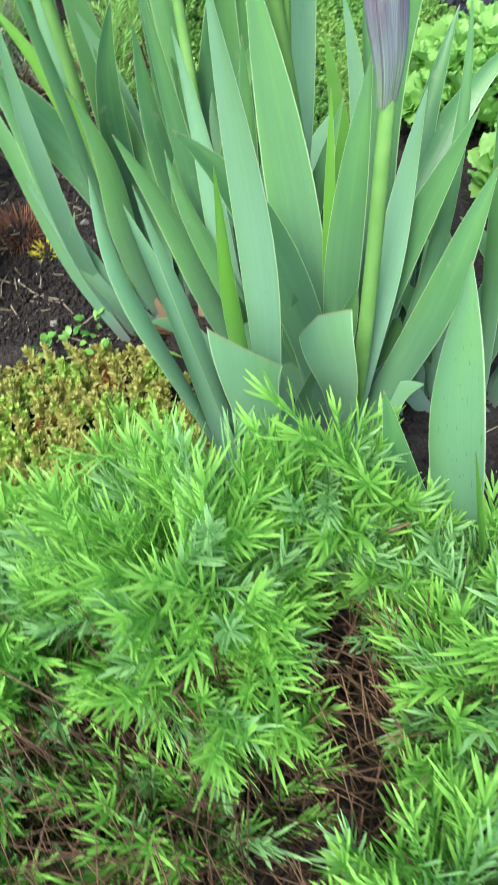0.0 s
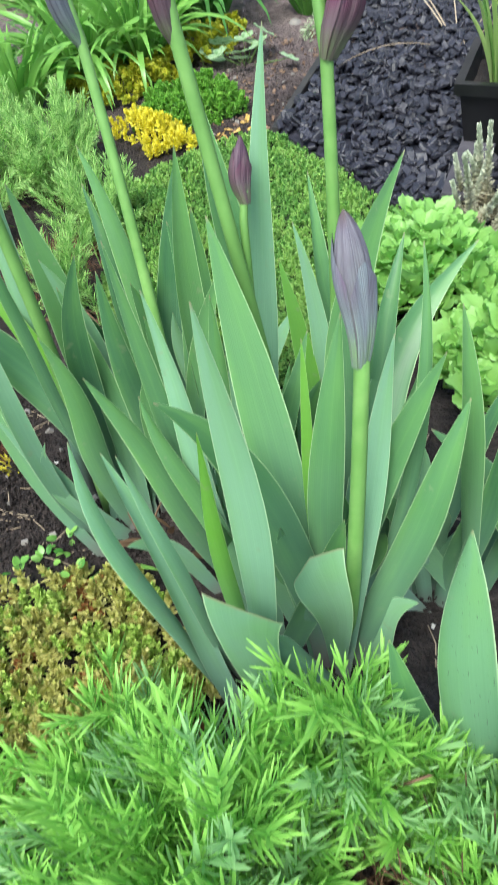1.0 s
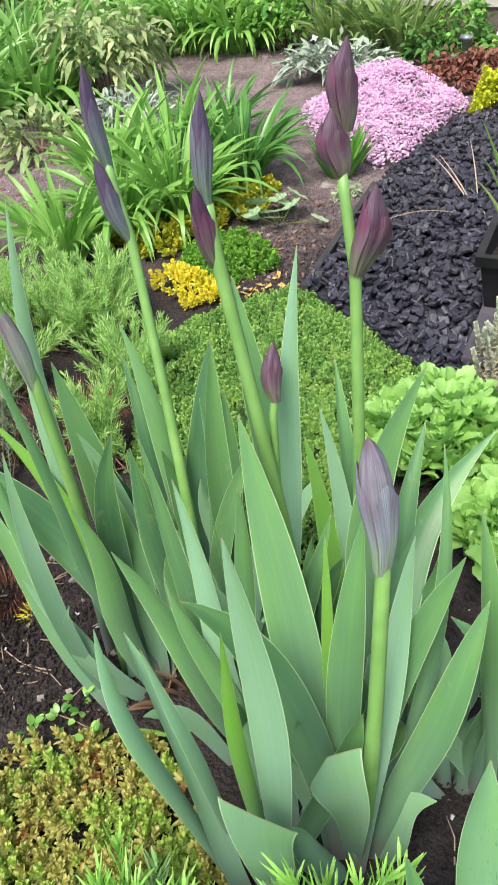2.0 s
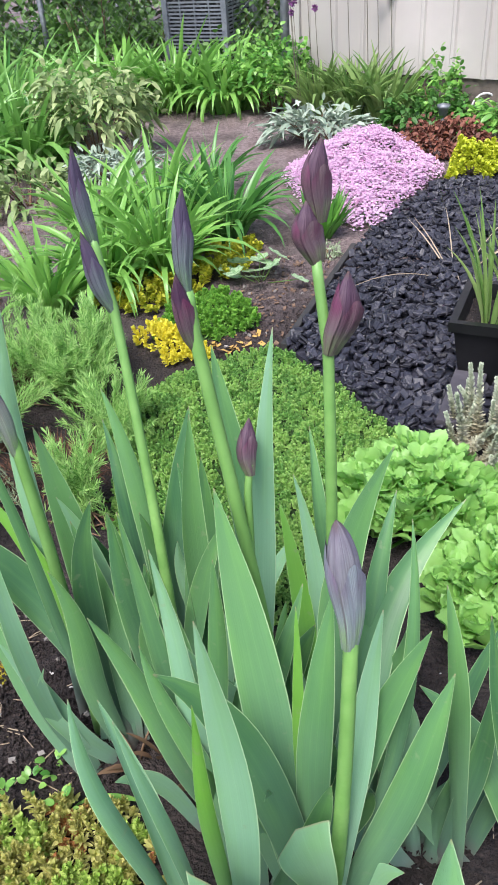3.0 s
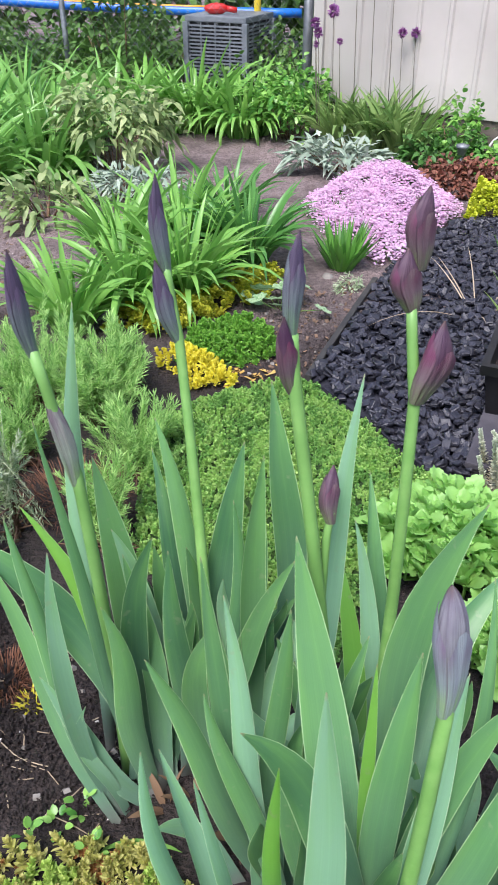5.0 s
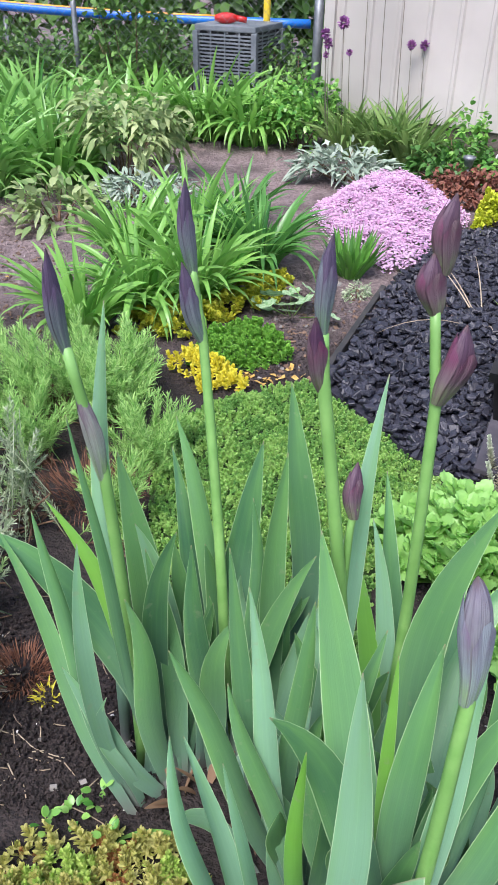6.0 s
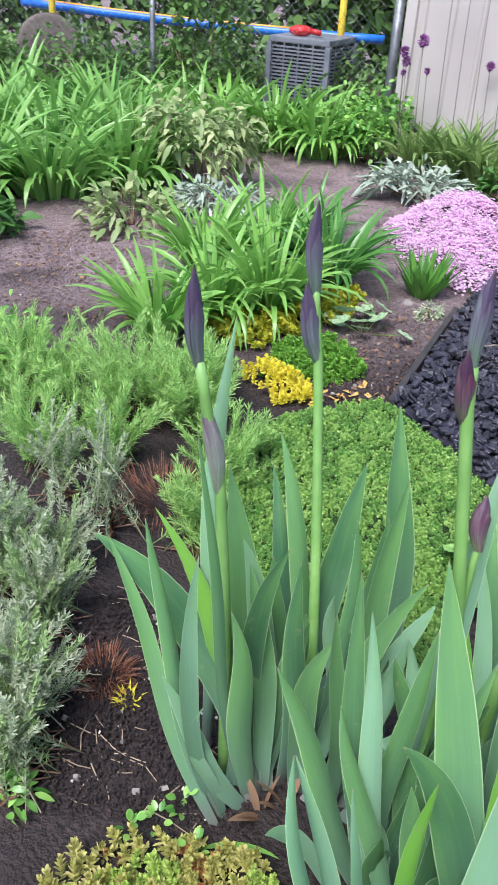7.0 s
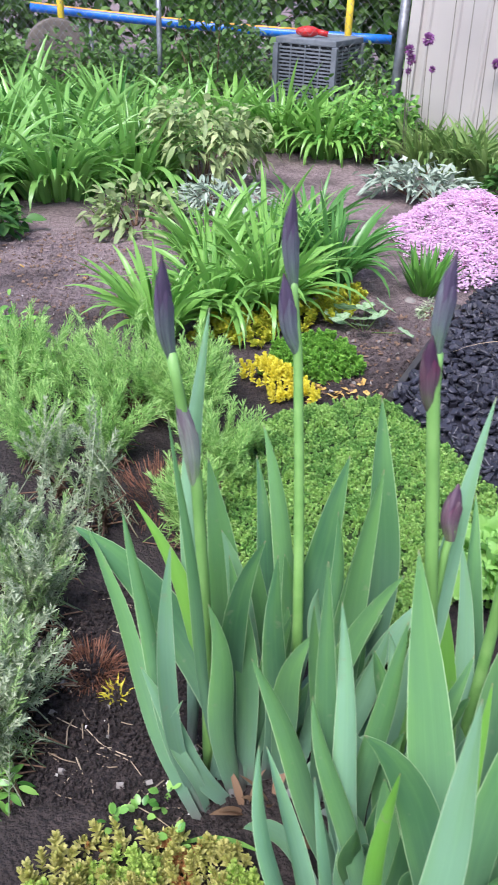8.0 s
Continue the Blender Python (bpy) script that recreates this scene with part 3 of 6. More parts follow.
def bud(stalk, foot, tip, width, skin=0, bend=0.004, spin=0.6, blunt=False):
    """A closed flower bud: a lopsided pointed spindle, with two keeled papery flaps wrapped round it."""
    a, b = Vector(foot), Vector(tip)
    d = b - a
    x = d.cross(Vector((0, 1, 0.2))).normalized()
    y = d.cross(x).normalized()
    seed = 40 * width + 7 * foot[0]

    def shell(first, last, t0, t1, grow, steps, sides, closed, skew=0.0):
        verts, uvs, faces = [], [], []
        for n in range(steps + 1):
            v = n / steps
            for q in range(sides + 1):
                w = q / sides
                t = t0 + (t1 - t0) * w
                # an open flap ends in a slanting point
                reach = last if closed else first + (last - first) * (1 - 0.62 * abs((w - 0.5 - skew) / (0.5 + abs(skew))) ** 1.3)
                u = first + (reach - first) * v
                r = 0.41 * width * float(np.interp(u, BUD_U, BUD_BLUNT if blunt else BUD_R)) * grow + 0.0004
                p = a + d * u + math.sin(math.pi * u) * (x * (bend + 0.06 * width * math.sin(5 * u + 9 * seed)) + y * 0.05 * width * math.sin(4 * u + seed))
                keel = 1 + 0.17 * math.cos(2 * (t - spin)) + 0.05 * math.sin(3 * t + 4 * u + seed) + 0.035 * math.sin(7 * t - 3 * u)
                lift = 0.0 if closed else 0.05 * width * v**3 * (abs(2 * w - 1) < 0.5)
                verts.append(tuple(p + (x * math.cos(t) + y * math.sin(t)) * (r * keel + lift)))
                uvs.append((w + seed, u))
        for n in range(steps):
            for q in range(sides):
                i = n * (sides + 1) + q
                faces.append((i, i + 1, i + sides + 2, i + sides + 1))
        return mesh_of("shell", verts, faces, uvs)

    ob = part("bud", shell(0.0, 1.0, 0.0, 2 * math.pi, 1.0, 24, 24, True), M_SPATHE[skin], stalk, ("plum-purple sheathed bud", "slate-violet sheathed bud", "pale mauve papery bud", "grey-green papery bud")[skin])
    part("sheath", shell(0.0, 0.9, spin - 2.3, spin + 0.5, 1.1, 18, 16, False, 0.12), M_FLAP[skin], ob, "papery overlapping sheath")
    part("sheath", shell(0.0, 0.72, spin + 0.6, spin + 3.6, 1.07, 18, 16, False, -0.15), M_FLAP[skin], ob, "papery overlapping sheath")
    return ob


front_iris = iris("bearded_iris", (0.17, 0.74), "front bearded iris fan with broad blue-green blades and one mauve bud")
near_iris = iris("bearded_iris", (0.37, 0.54), "short bearded iris fan with spotted broad blades in the lavender")
side_iris = iris("bearded_iris", (0.33, 0.88), "bearded iris fan leaning over soil beside lime foliage")
left_iris = iris("bearded_iris", (-0.13, 1.09), "bearded iris fan on bare soil with one budded stalk")
rear_iris = iris("bearded_iris", (-0.02, 1.24), "bearded iris fan with broad upright blades and a tall budded stalk")
mid_iris = iris("bearded_iris", (0.16, 1.03), "bearded iris fan with two tall stalks of plum buds")
blade(front_iris, (0.2, 0.75, 0.1), (0.111, 1.005, 0.68), 0.058, (0.005, 0.005, 0.004))
blade(front_iris, (0.11, 0.69, 0.1), (0.114, 0.677, 0.803), 0.037, (0.014, 0.003, 0.003), tone=1)
blade(front_iris, (0.06, 0.72, 0.1), (-0.058, 0.88, 0.443), 0.035, (-0.001, -0.001, -0.001), tone=1)
blade(front_iris, (0.05, 0.74, 0.1), (-0.067, 0.808, 0.539), 0.026, (-0.023, -0.007, 0), tone=1)
blade(front_iris, (0.1, 0.75, 0.1), (0.081, 0.762, 0.581), 0.021, (-0.009, 0.003, 0.003), tone=2)
blade(front_iris, (0.2, 0.78, 0.1), (0.201, 0.9, 0.574), 0.019, (0.003, -0.002, -0.002), tone=2)
blade(front_iris, (0.21, 0.76, 0.1), (0.245, 0.871, 0.626), 0.043, (-0.011, 0.006, 0.005))
blade(front_iris, (0.22, 0.73, 0.1), (0.307, 0.879, 0.582), 0.035, (-0.001, 0, 0), tone=1)
blade(front_iris, (0.24, 0.75, 0.1), (0.388, 0.838, 0.51), 0.045, (0.005, -0.002, -0.001))
blade(front_iris, (0.26, 0.8, 0.1), (0.358, 0.996, 0.619), 0.021, (0.03, -0.006, 0.001))
blade(front_iris, (0.25, 0.78, 0.1), (0.357, 0.857, 0.569), 0.040, (-0.024, 0.024, 0.012))
blade(front_iris, (0.19, 0.74, 0.1), (0.043, 0.78, 0.608), 0.053, (0.034, 0.038, 0.023))
blade(front_iris, (0.1, 0.88, 0.1), (0.022, 0.972, 0.613), 0.031, (-0.012, -0.006, -0.002), tone=1)
blade(front_iris, (0.05, 0.95, 0.1), (-0.088, 1.009, 0.458), 0.037, (-0.001, -0.002, -0.002), tone=0)
blade(front_iris, (0.1, 0.85, 0.1), (-0.002, 0.931, 0.484), 0.027, (0.004, 0.002, 0.002))
blade(front_iris, (0.07, 0.76, 0.1), (-0.004, 0.76, 0.561), 0.018, (-0.009, -0.001, 0.001), tone=1)
blade(front_iris, (0.26, 0.74, 0.1), (0.322, 0.74, 0.251), 0.036, (-0.001, 0.01, 0.005), tone=1)
blade(front_iris, (0.2, 0.72, 0.1), (0.126, 0.72, 0.231), 0.037, (-0.004, -0.002, -0.001), tone=1)
blade(front_iris, (0.08, 0.95, 0.1), (-0.003, 0.95, 0.696), 0.031, (-0.016, -0.005, -0.001))
blade(front_iris, (0.15, 0.66, 0.09), (0.112, 0.63, 0.465), 0.08, (-0.014, 0.001, 0.002), tone=1, cut=0.36, turn=4)
blade(front_iris, (0.21, 0.735, 0.1), (0.19, 0.71, 0.42), 0.068, (0.012, 0.004, 0.003), tone=1, cut=0.3, turn=4)
blade(front_iris, (0.02, 0.93, 0.03), (-0.086, 0.93, 0.175), 0.026, (-0.011, 0.035, 0.021), tone=1)
blade(side_iris, (0.27, 0.83, 0.1), (0.487, 1.195, 0.48), 0.058, (-0.051, 0.028, 0.016))
blade(side_iris, (0.3, 0.95, 0.1), (0.33, 0.997, 0.736), 0.058, (-0.05, 0.03, 0.022))
blade(side_iris, (0.3, 0.9, 0.1), (0.378, 1.203, 0.5), 0.038, (-0.012, 0.005, 0.002))
blade(side_iris, (0.42, 0.85, 0.1), (0.383, 0.895, 0.601), 0.033, (0.012, 0.002, 0.005))
blade(side_iris, (0.5, 0.72, 0.1), (0.377, 0.949, 0.35), 0.057, (0.038, 0.024, 0.025))
blade(side_iris, (0.5, 0.8, 0.1), (0.404, 0.8, 0.652), 0.027, (0.007, -0.001, 0.001))
blade(side_iris, (0.42, 0.86, 0.1), (0.445, 0.86, 0.483), 0.030, (0.005, -0.002, 0))
blade(near_iris, (0.37, 0.54, 0.1), (0.319, 0.602, 0.592), 0.06, (-0.009, 0, -0.002), tone=3)
blade(near_iris, (0.34, 0.55, 0.1), (0.254, 0.604, 0.409), 0.036, (-0.002, 0.001, 0))
blade(near_iris, (0.4, 0.52, 0.1), (0.322, 0.463, 0.504), 0.022, (0.001, -0.001, 0), tone=2)
blade(left_iris, (-0.165, 1.04, 0), (-0.372, 1.206, 0.507), 0.026, (-0.011, -0.003, 0))
blade(left_iris, (-0.15, 1.06, 0), (-0.303, 1.172, 0.572), 0.026, (-0.028, -0.008, -0.002))
blade(left_iris, (-0.15, 1.07, 0), (-0.207, 1.043, 0.619), 0.028, (-0.046, -0.002, 0.004), tone=1, turn=12)
blade(left_iris, (-0.15, 1.06, 0), (-0.2, 1.06, 0.29), 0.020, (-0.023, 0.001, 0.003), tone=1)
blade(left_iris, (-0.12, 1.09, 0), (-0.398, 1.2, 0.509), 0.062, (0.051, 0.039, 0.031), turn=-6)
blade(left_iris, (-0.13, 1.1, 0), (-0.301, 1.231, 0.547), 0.035, (0.031, 0.013, 0.009), tone=2)
blade(left_iris, (-0.115, 1.16, 0), (-0.185, 1.266, 0.617), 0.06, (0.01, 0.001, 0.001), turn=0)
blade(left_iris, (-0.1, 1.12, 0), (-0.141, 1.199, 0.478), 0.039, (0.015, 0, 0))
blade(left_iris, (-0.09, 1.13, 0), (-0.083, 1.13, 0.57), 0.043, (-0.047, 0.018, 0.02))
blade(left_iris, (-0.06, 1.14, 0), (-0.066, 1.14, 0.536), 0.040, (0.009, -0.002, -0.002), tone=0)
blade(left_iris, (-0.2, 1.18, 0), (-0.188, 1.265, 0.87), 0.032, (-0.012, 0.004, 0.0), tone=1, turn=0)
blade(left_iris, (-0.11, 1.1, 0), (-0.164, 1.1, 0.463), 0.042, (-0.004, -0.001, -0.001))
blade(left_iris, (-0.12, 1.085, 0), (-0.267, 1.085, 0.33), 0.034, (-0.009, -0.013, -0.009), tone=1)
blade(left_iris, (-0.13, 1.12, 0), (-0.218, 1.12, 0.771), 0.018, (-0.008, -0.006, -0.006))
blade(rear_iris, (-0.02, 1.25, 0), (0.047, 1.404, 0.551), 0.058, (-0.019, 0.007, 0.005))
blade(rear_iris, (0.1, 1.35, 0), (0.091, 1.446, 0.647), 0.058, (0.035, -0.004, 0.004))
blade(rear_iris, (-0.05, 1.25, 0), (-0.112, 1.432, 0.582), 0.037, (0.033, 0.003, 0.005))
blade(rear_iris, (-0.06, 1.25, 0), (-0.122, 1.444, 0.51), 0.035, (0.012, -0.001, -0.001))
blade(rear_iris, (0, 1.2, 0), (0.029, 1.289, 0.513), 0.027, (0.016, -0.004, -0.002))
blade(rear_iris, (0, 1.15, 0), (0.12, 1.103, 0.549), 0.038, (-0.017, 0.014, 0.01))
blade(rear_iris, (0.03, 1.1, 0), (-0.004, 1.1, 0.48), 0.030, (0.008, -0.002, -0.001))
blade(rear_iris, (-0.02, 1.12, 0), (-0.001, 1.12, 0.401), 0.041, (-0.025, 0.012, 0.008))
blade(rear_iris, (0.05, 1.15, 0), (0.071, 1.15, 0.697), 0.039, (-0.001, 0, 0))
blade(rear_iris, (-0.06, 1.2, 0), (-0.158, 1.2, 0.526), 0.040, (-0.003, 0.018, 0.021), tone=1)
blade(rear_iris, (0.05, 1.25, 0), (0.072, 1.25, 0.552), 0.038, (-0.002, -0.001, -0.002))
blade(rear_iris, (0.06, 1.15, 0), (0.122, 1.15, 0.39), 0.037, (-0.001, 0.001, 0.001), tone=1)
blade(mid_iris, (0.14, 1.02, 0), (0.197, 1.128, 0.834), 0.042, (-0.015, -0.006, -0.008), tone=1, turn=0)
blade(mid_iris, (0.2, 0.95, 0), (0.194, 1.237, 0.458), 0.034, (0.027, 0.006, 0.007), tone=2)
blade(mid_iris, (0.27, 1.05, 0), (0.216, 1.223, 0.526), 0.031, (0.009, 0.005, 0.006), tone=1)
blade(mid_iris, (0.29, 1.1, 0), (0.249, 1.32, 0.55), 0.033, (0.013, 0.006, 0.008))
blade(mid_iris, (0.14, 0.92, 0.03), (0.218, 1.031, 0.479), 0.037, (-0.023, 0.011, 0.009))
blade(mid_iris, (0.1, 0.95, 0.03), (0.105, 0.952, 0.609), 0.030, (-0.018, 0.003, 0.005))


def fill(plant, at, count, tall, lean, seed):
    """Shorter inner blades that crowd the foot of a fan."""
    rng = random.Random(seed)
    for n in range(count):
        x, y, z = at[0] + rng.uniform(-0.05, 0.05), at[1] + rng.uniform(-0.03, 0.05), at[2]
        h = tall * rng.uniform(0.5, 1.0)
        dx, dy = lean * rng.gauss(0, 0.5), rng.uniform(-0.02, 0.14)
        blade(plant, (x, y, z), (x + dx, y + dy, z + h), rng.uniform(0.026, 0.042), (0.12 * dx, 0.02, 0.01), rng.choice((0, 0, 1)))


fill(front_iris, (0.17, 0.76, 0.09), 9, 0.32, 0.18, 1)
fill(left_iris, (-0.12, 1.12, 0), 7, 0.36, 0.16, 2)
fill(front_iris, (0.11, 0.87, 0.04), 9, 0.34, 0.07, 12)
fill(rear_iris, (0.04, 1.1, 0), 8, 0.4, 0.2, 10)
fill(rear_iris, (0.0, 1.24, 0), 10, 0.42, 0.2, 3)
fill(mid_iris, (0.16, 1.03, 0.01), 10, 0.42, 0.2, 4)
fill(side_iris, (0.36, 0.9, 0.03), 9, 0.36, 0.2, 5)
fill(side_iris, (0.31, 0.84, 0.05), 6, 0.34, 0.24, 6)
fill(side_iris, (0.42, 0.88, 0.02), 8, 0.42, 0.2, 7)
fill(mid_iris, (0.24, 1.0, 0.02), 8, 0.42, 0.22, 8)

# stalks with their buds
s = scape(left_iris, (-0.165, 1.14), (-0.197, 1.2, 0.63), (-0.23, 1.2, 0.83), 0.021)
bud(s, (-0.228, 1.2, 0.817), (-0.236, 1.185, 0.97), 0.025, 1)
bud(s, (-0.197, 1.195, 0.615), (-0.222, 1.2, 0.775), 0.026, 3, -0.004)
s = scape(rear_iris, (-0.01, 1.21), (-0.06, 1.423, 0.74), (-0.075, 1.43, 0.86))
bud(s, (-0.06, 1.42, 0.735), (-0.09, 1.42, 0.87), 0.029, 1)
bud(s, (-0.072, 1.43, 0.84), (-0.082, 1.427, 0.996), 0.026, 1)
s = scape(mid_iris, (0.205, 0.96), (0.104, 1.053, 0.856), (0.1, 1.06, 0.92))
bud(s, (0.103, 1.053, 0.85), (0.09, 1.05, 0.945), 0.023, 0)
bud(s, (0.1, 1.06, 0.92), (0.105, 1.074, 1.031), 0.023, 1)
s = scape(mid_iris, (0.26, 1.1), (0.267, 1.16, 0.781), (0.255, 1.19, 0.9))
bud(s, (0.27, 1.158, 0.775), (0.295, 1.17, 0.885), 0.045, 0, -0.006)
bud(s, (0.257, 1.19, 0.89), (0.245, 1.195, 0.97), 0.039, 0)
bud(s, (0.262, 1.2, 0.94), (0.265, 1.208, 1.04), 0.037, 0)
s = scape(front_iris, (0.22, 0.74), (0.256, 0.803, 0.614), (0.256, 0.804, 0.622), 0.02)
bud(s, (0.256, 0.803, 0.612), (0.242, 0.818, 0.779), 0.038, 2, -0.005, 0.6, True)
s = scape(mid_iris, (0.12, 0.98), (0.15, 1.04, 0.64), (0.156, 1.05, 0.68), 0.013)
bud(s, (0.156, 1.046, 0.665), (0.158, 1.075, 0.735), 0.026, 0)


# ---- low planting ----
def shoot_meshes(name, count, per, long, length, width, leaf, seed, grip=0.75, wood=None):
    """Leafy shoots one long unit tall along z, with narrow leaves in crossed pairs and a crowded tip."""
    made = []
    for v in range(count):
        rng = np.random.default_rng(seed + v)
        sway = rng.normal(0, 0.05, 2)
        roots, ways, lens = [], [], []
        for k in range(per):
            u = 1 - 0.85 * (k / per) ** 1.15
            t = (k // 2) * 1.57 + (k % 2) * math.pi + rng.normal(0, 0.3)
            roots.append((long * sway[0] * u * u, long * sway[1] * u * u, long * u))
            steep = 2.2 if k < 3 else grip + 0.55 * (1 - k / per)
            ways.append((math.cos(t), math.sin(t), steep + rng.normal(0, 0.15)))
            lens.append(length * (0.5 + 0.5 * min(1, k / 5)) * rng.uniform(0.75, 1.15))
        lens = np.array(lens)
        me = leaves(name, roots, ways, lens, width * rng.uniform(0.8, 1.2, len(lens)), "blunt", rng.uniform(-0.25, 0.12, len(lens)), rng)
        me.materials.append(leaf)
        made.append(me)
    return made


def tuft_shrub(name, at, radius, height, shoots, meshes, long, label, category, seed, group="", hollow=0.0, flat=0.5):
    """A shrublet: leafy shoots over a loose dome, each on a brown woody stem that rises from the middle."""
    rng = np.random.default_rng(seed)
    base = float(swell(at[0], at[1]))
    plant = thing(name, (at[0], at[1], base), label, category, group)
    lines, green = [], []
    for i in range(shoots):
        a = rng.uniform(0, 2 * math.pi)
        f = math.sqrt(rng.uniform(hollow, 1))
        rr = radius * (1 + 0.18 * math.sin(3 * a + seed))
        tip = np.array([at[0] + rr * f * math.cos(a), at[1] + rr * f * math.sin(a), base + height * (1 - flat * f**2.2) * rng.uniform(0.5, 1.15)])
        way = unit(np.array([0.9 * f * math.cos(a), 0.9 * f * math.sin(a), 1.0]) + rng.normal(0, 0.22, 3))
        size = long * rng.uniform(0.75, 1.2)
        low = tip - way * size
        low[2] = max(low[2], base + 0.015)
        m = Vector(way).to_track_quat("Z", "Y").to_matrix().to_4x4()
        m = Matrix.Translation(low) @ m @ pose(0, 0, 0, 0, 0, rng.uniform(0, 360)) @ Matrix.Diagonal((size / long,) * 3 + (1,))
        ob = part("shoot", meshes[int(rng.integers(len(meshes)))], None, plant)
        ob.matrix_world = m
        foot = np.array([at[0] + 0.3 * radius * f * math.cos(a), at[1] + 0.3 * radius * f * math.sin(a), base - 0.005]) + rng.normal(0, 0.01, 3) * [1, 1, 0]
        mid = 0.5 * (foot + low) + np.array([0, 0, 0.02]) + rng.normal(0, 0.012, 3)
        lines.append([foot, mid, low])
        green.append([low, low + way * size * 0.5, low + way * size * 0.95])
    tagged(part("woody_growth", tubes("woody_growth", lines, [(0.0032, 0.0017)] * len(lines), 5), M_WOOD, plant, "thin brown woody stems"), kind="stuff")
    tagged(part("young_growth", tubes("young_growth", green, [(0.0013, 0.0008)] * len(green), 4), meshes[0].materials[0], plant, "thin young shoot stems"), kind="stuff")
    return plant


PROFILES["blunt"] = (0.55, 0.95, 1.0, 0.9, 0.2)
FRESH = shoot_meshes("lavender_shoot", 5, 48, 0.19, 0.043, 0.0035, M_LAV, 200, 1.1) + shoot_meshes("lavender_shoot", 2, 48, 0.19, 0.038, 0.0033, M_LAVCOOL, 208, 1.2)
BUSHY = shoot_meshes("lavender_shoot", 5, 72, 0.22, 0.026, 0.0023, M_LAVMID, 220, 0.9)
GREY = shoot_meshes("lavender_shoot", 4, 104, 0.22, 0.0135, 0.0026, M_LAVGREY, 240, 0.6) + shoot_meshes("lavender_shoot", 2, 90, 0.22, 0.014, 0.0026, M_LAVSAGE, 246, 0.7)
LAV = "bright green young lavender with brown woody stems"
for x, y, r, h, n, seed in (
    (0.04, 0.44, 0.19, 0.42, 165, 11),
    (-0.2, 0.36, 0.15, 0.34, 90, 12),
    (0.19, 0.54, 0.11, 0.38, 60, 13),
    (0.38, 0.36, 0.14, 0.38, 100, 14),
    (-0.08, 0.58, 0.12, 0.28, 70, 10),
    (0.3, 0.12, 0.15, 0.38, 90, 15),
    (-0.16, 0.1, 0.12, 0.28, 45, 16),
    (-0.3, 0.5, 0.13, 0.22, 50, 17),
    (0.03, 0.22, 0.16, 0.14, 34, 19),
    (0.29, 0.5, 0.09, 0.27, 46, 21),
    (0.42, 0.52, 0.09, 0.24, 40, 22),
    (-0.24, 0.22, 0.09, 0.24, 34, 20),
):
    tuft_shrub("lavender", (x, y), r, h, n, FRESH, 0.19, LAV, "lavender", seed, "front lavender", 0.05)


def sprig_meshes(name, count, per, tall, length, width, leaf, seed, flare=1.0):
    """Little upright sprigs ringed with short fleshy leaves that close up at the tip."""
    made = []
    for v in range(count):
        rng = np.random.default_rng(seed + v)
        k = np.arange(per)
        u = 1 - (k / per) ** 1.4
        t = k * 2.4 + rng.normal(0, 0.2, per)
        roots = np.stack([0 * u, 0 * u, tall * (0.15 + 0.85 * u)], 1)
        ways = np.stack([np.cos(t), np.sin(t), flare * (0.25 + 1.8 * u**2)], 1) + rng.normal(0, 0.1, (per, 3))
        me = leaves(name, roots, ways, length * (0.65 + 0.45 * (1 - u)) * rng.uniform(0.8, 1.2, per), width, "blunt", 0.0, rng, 0.5)
        me.materials.append(leaf)
        made.append(me)
    return made


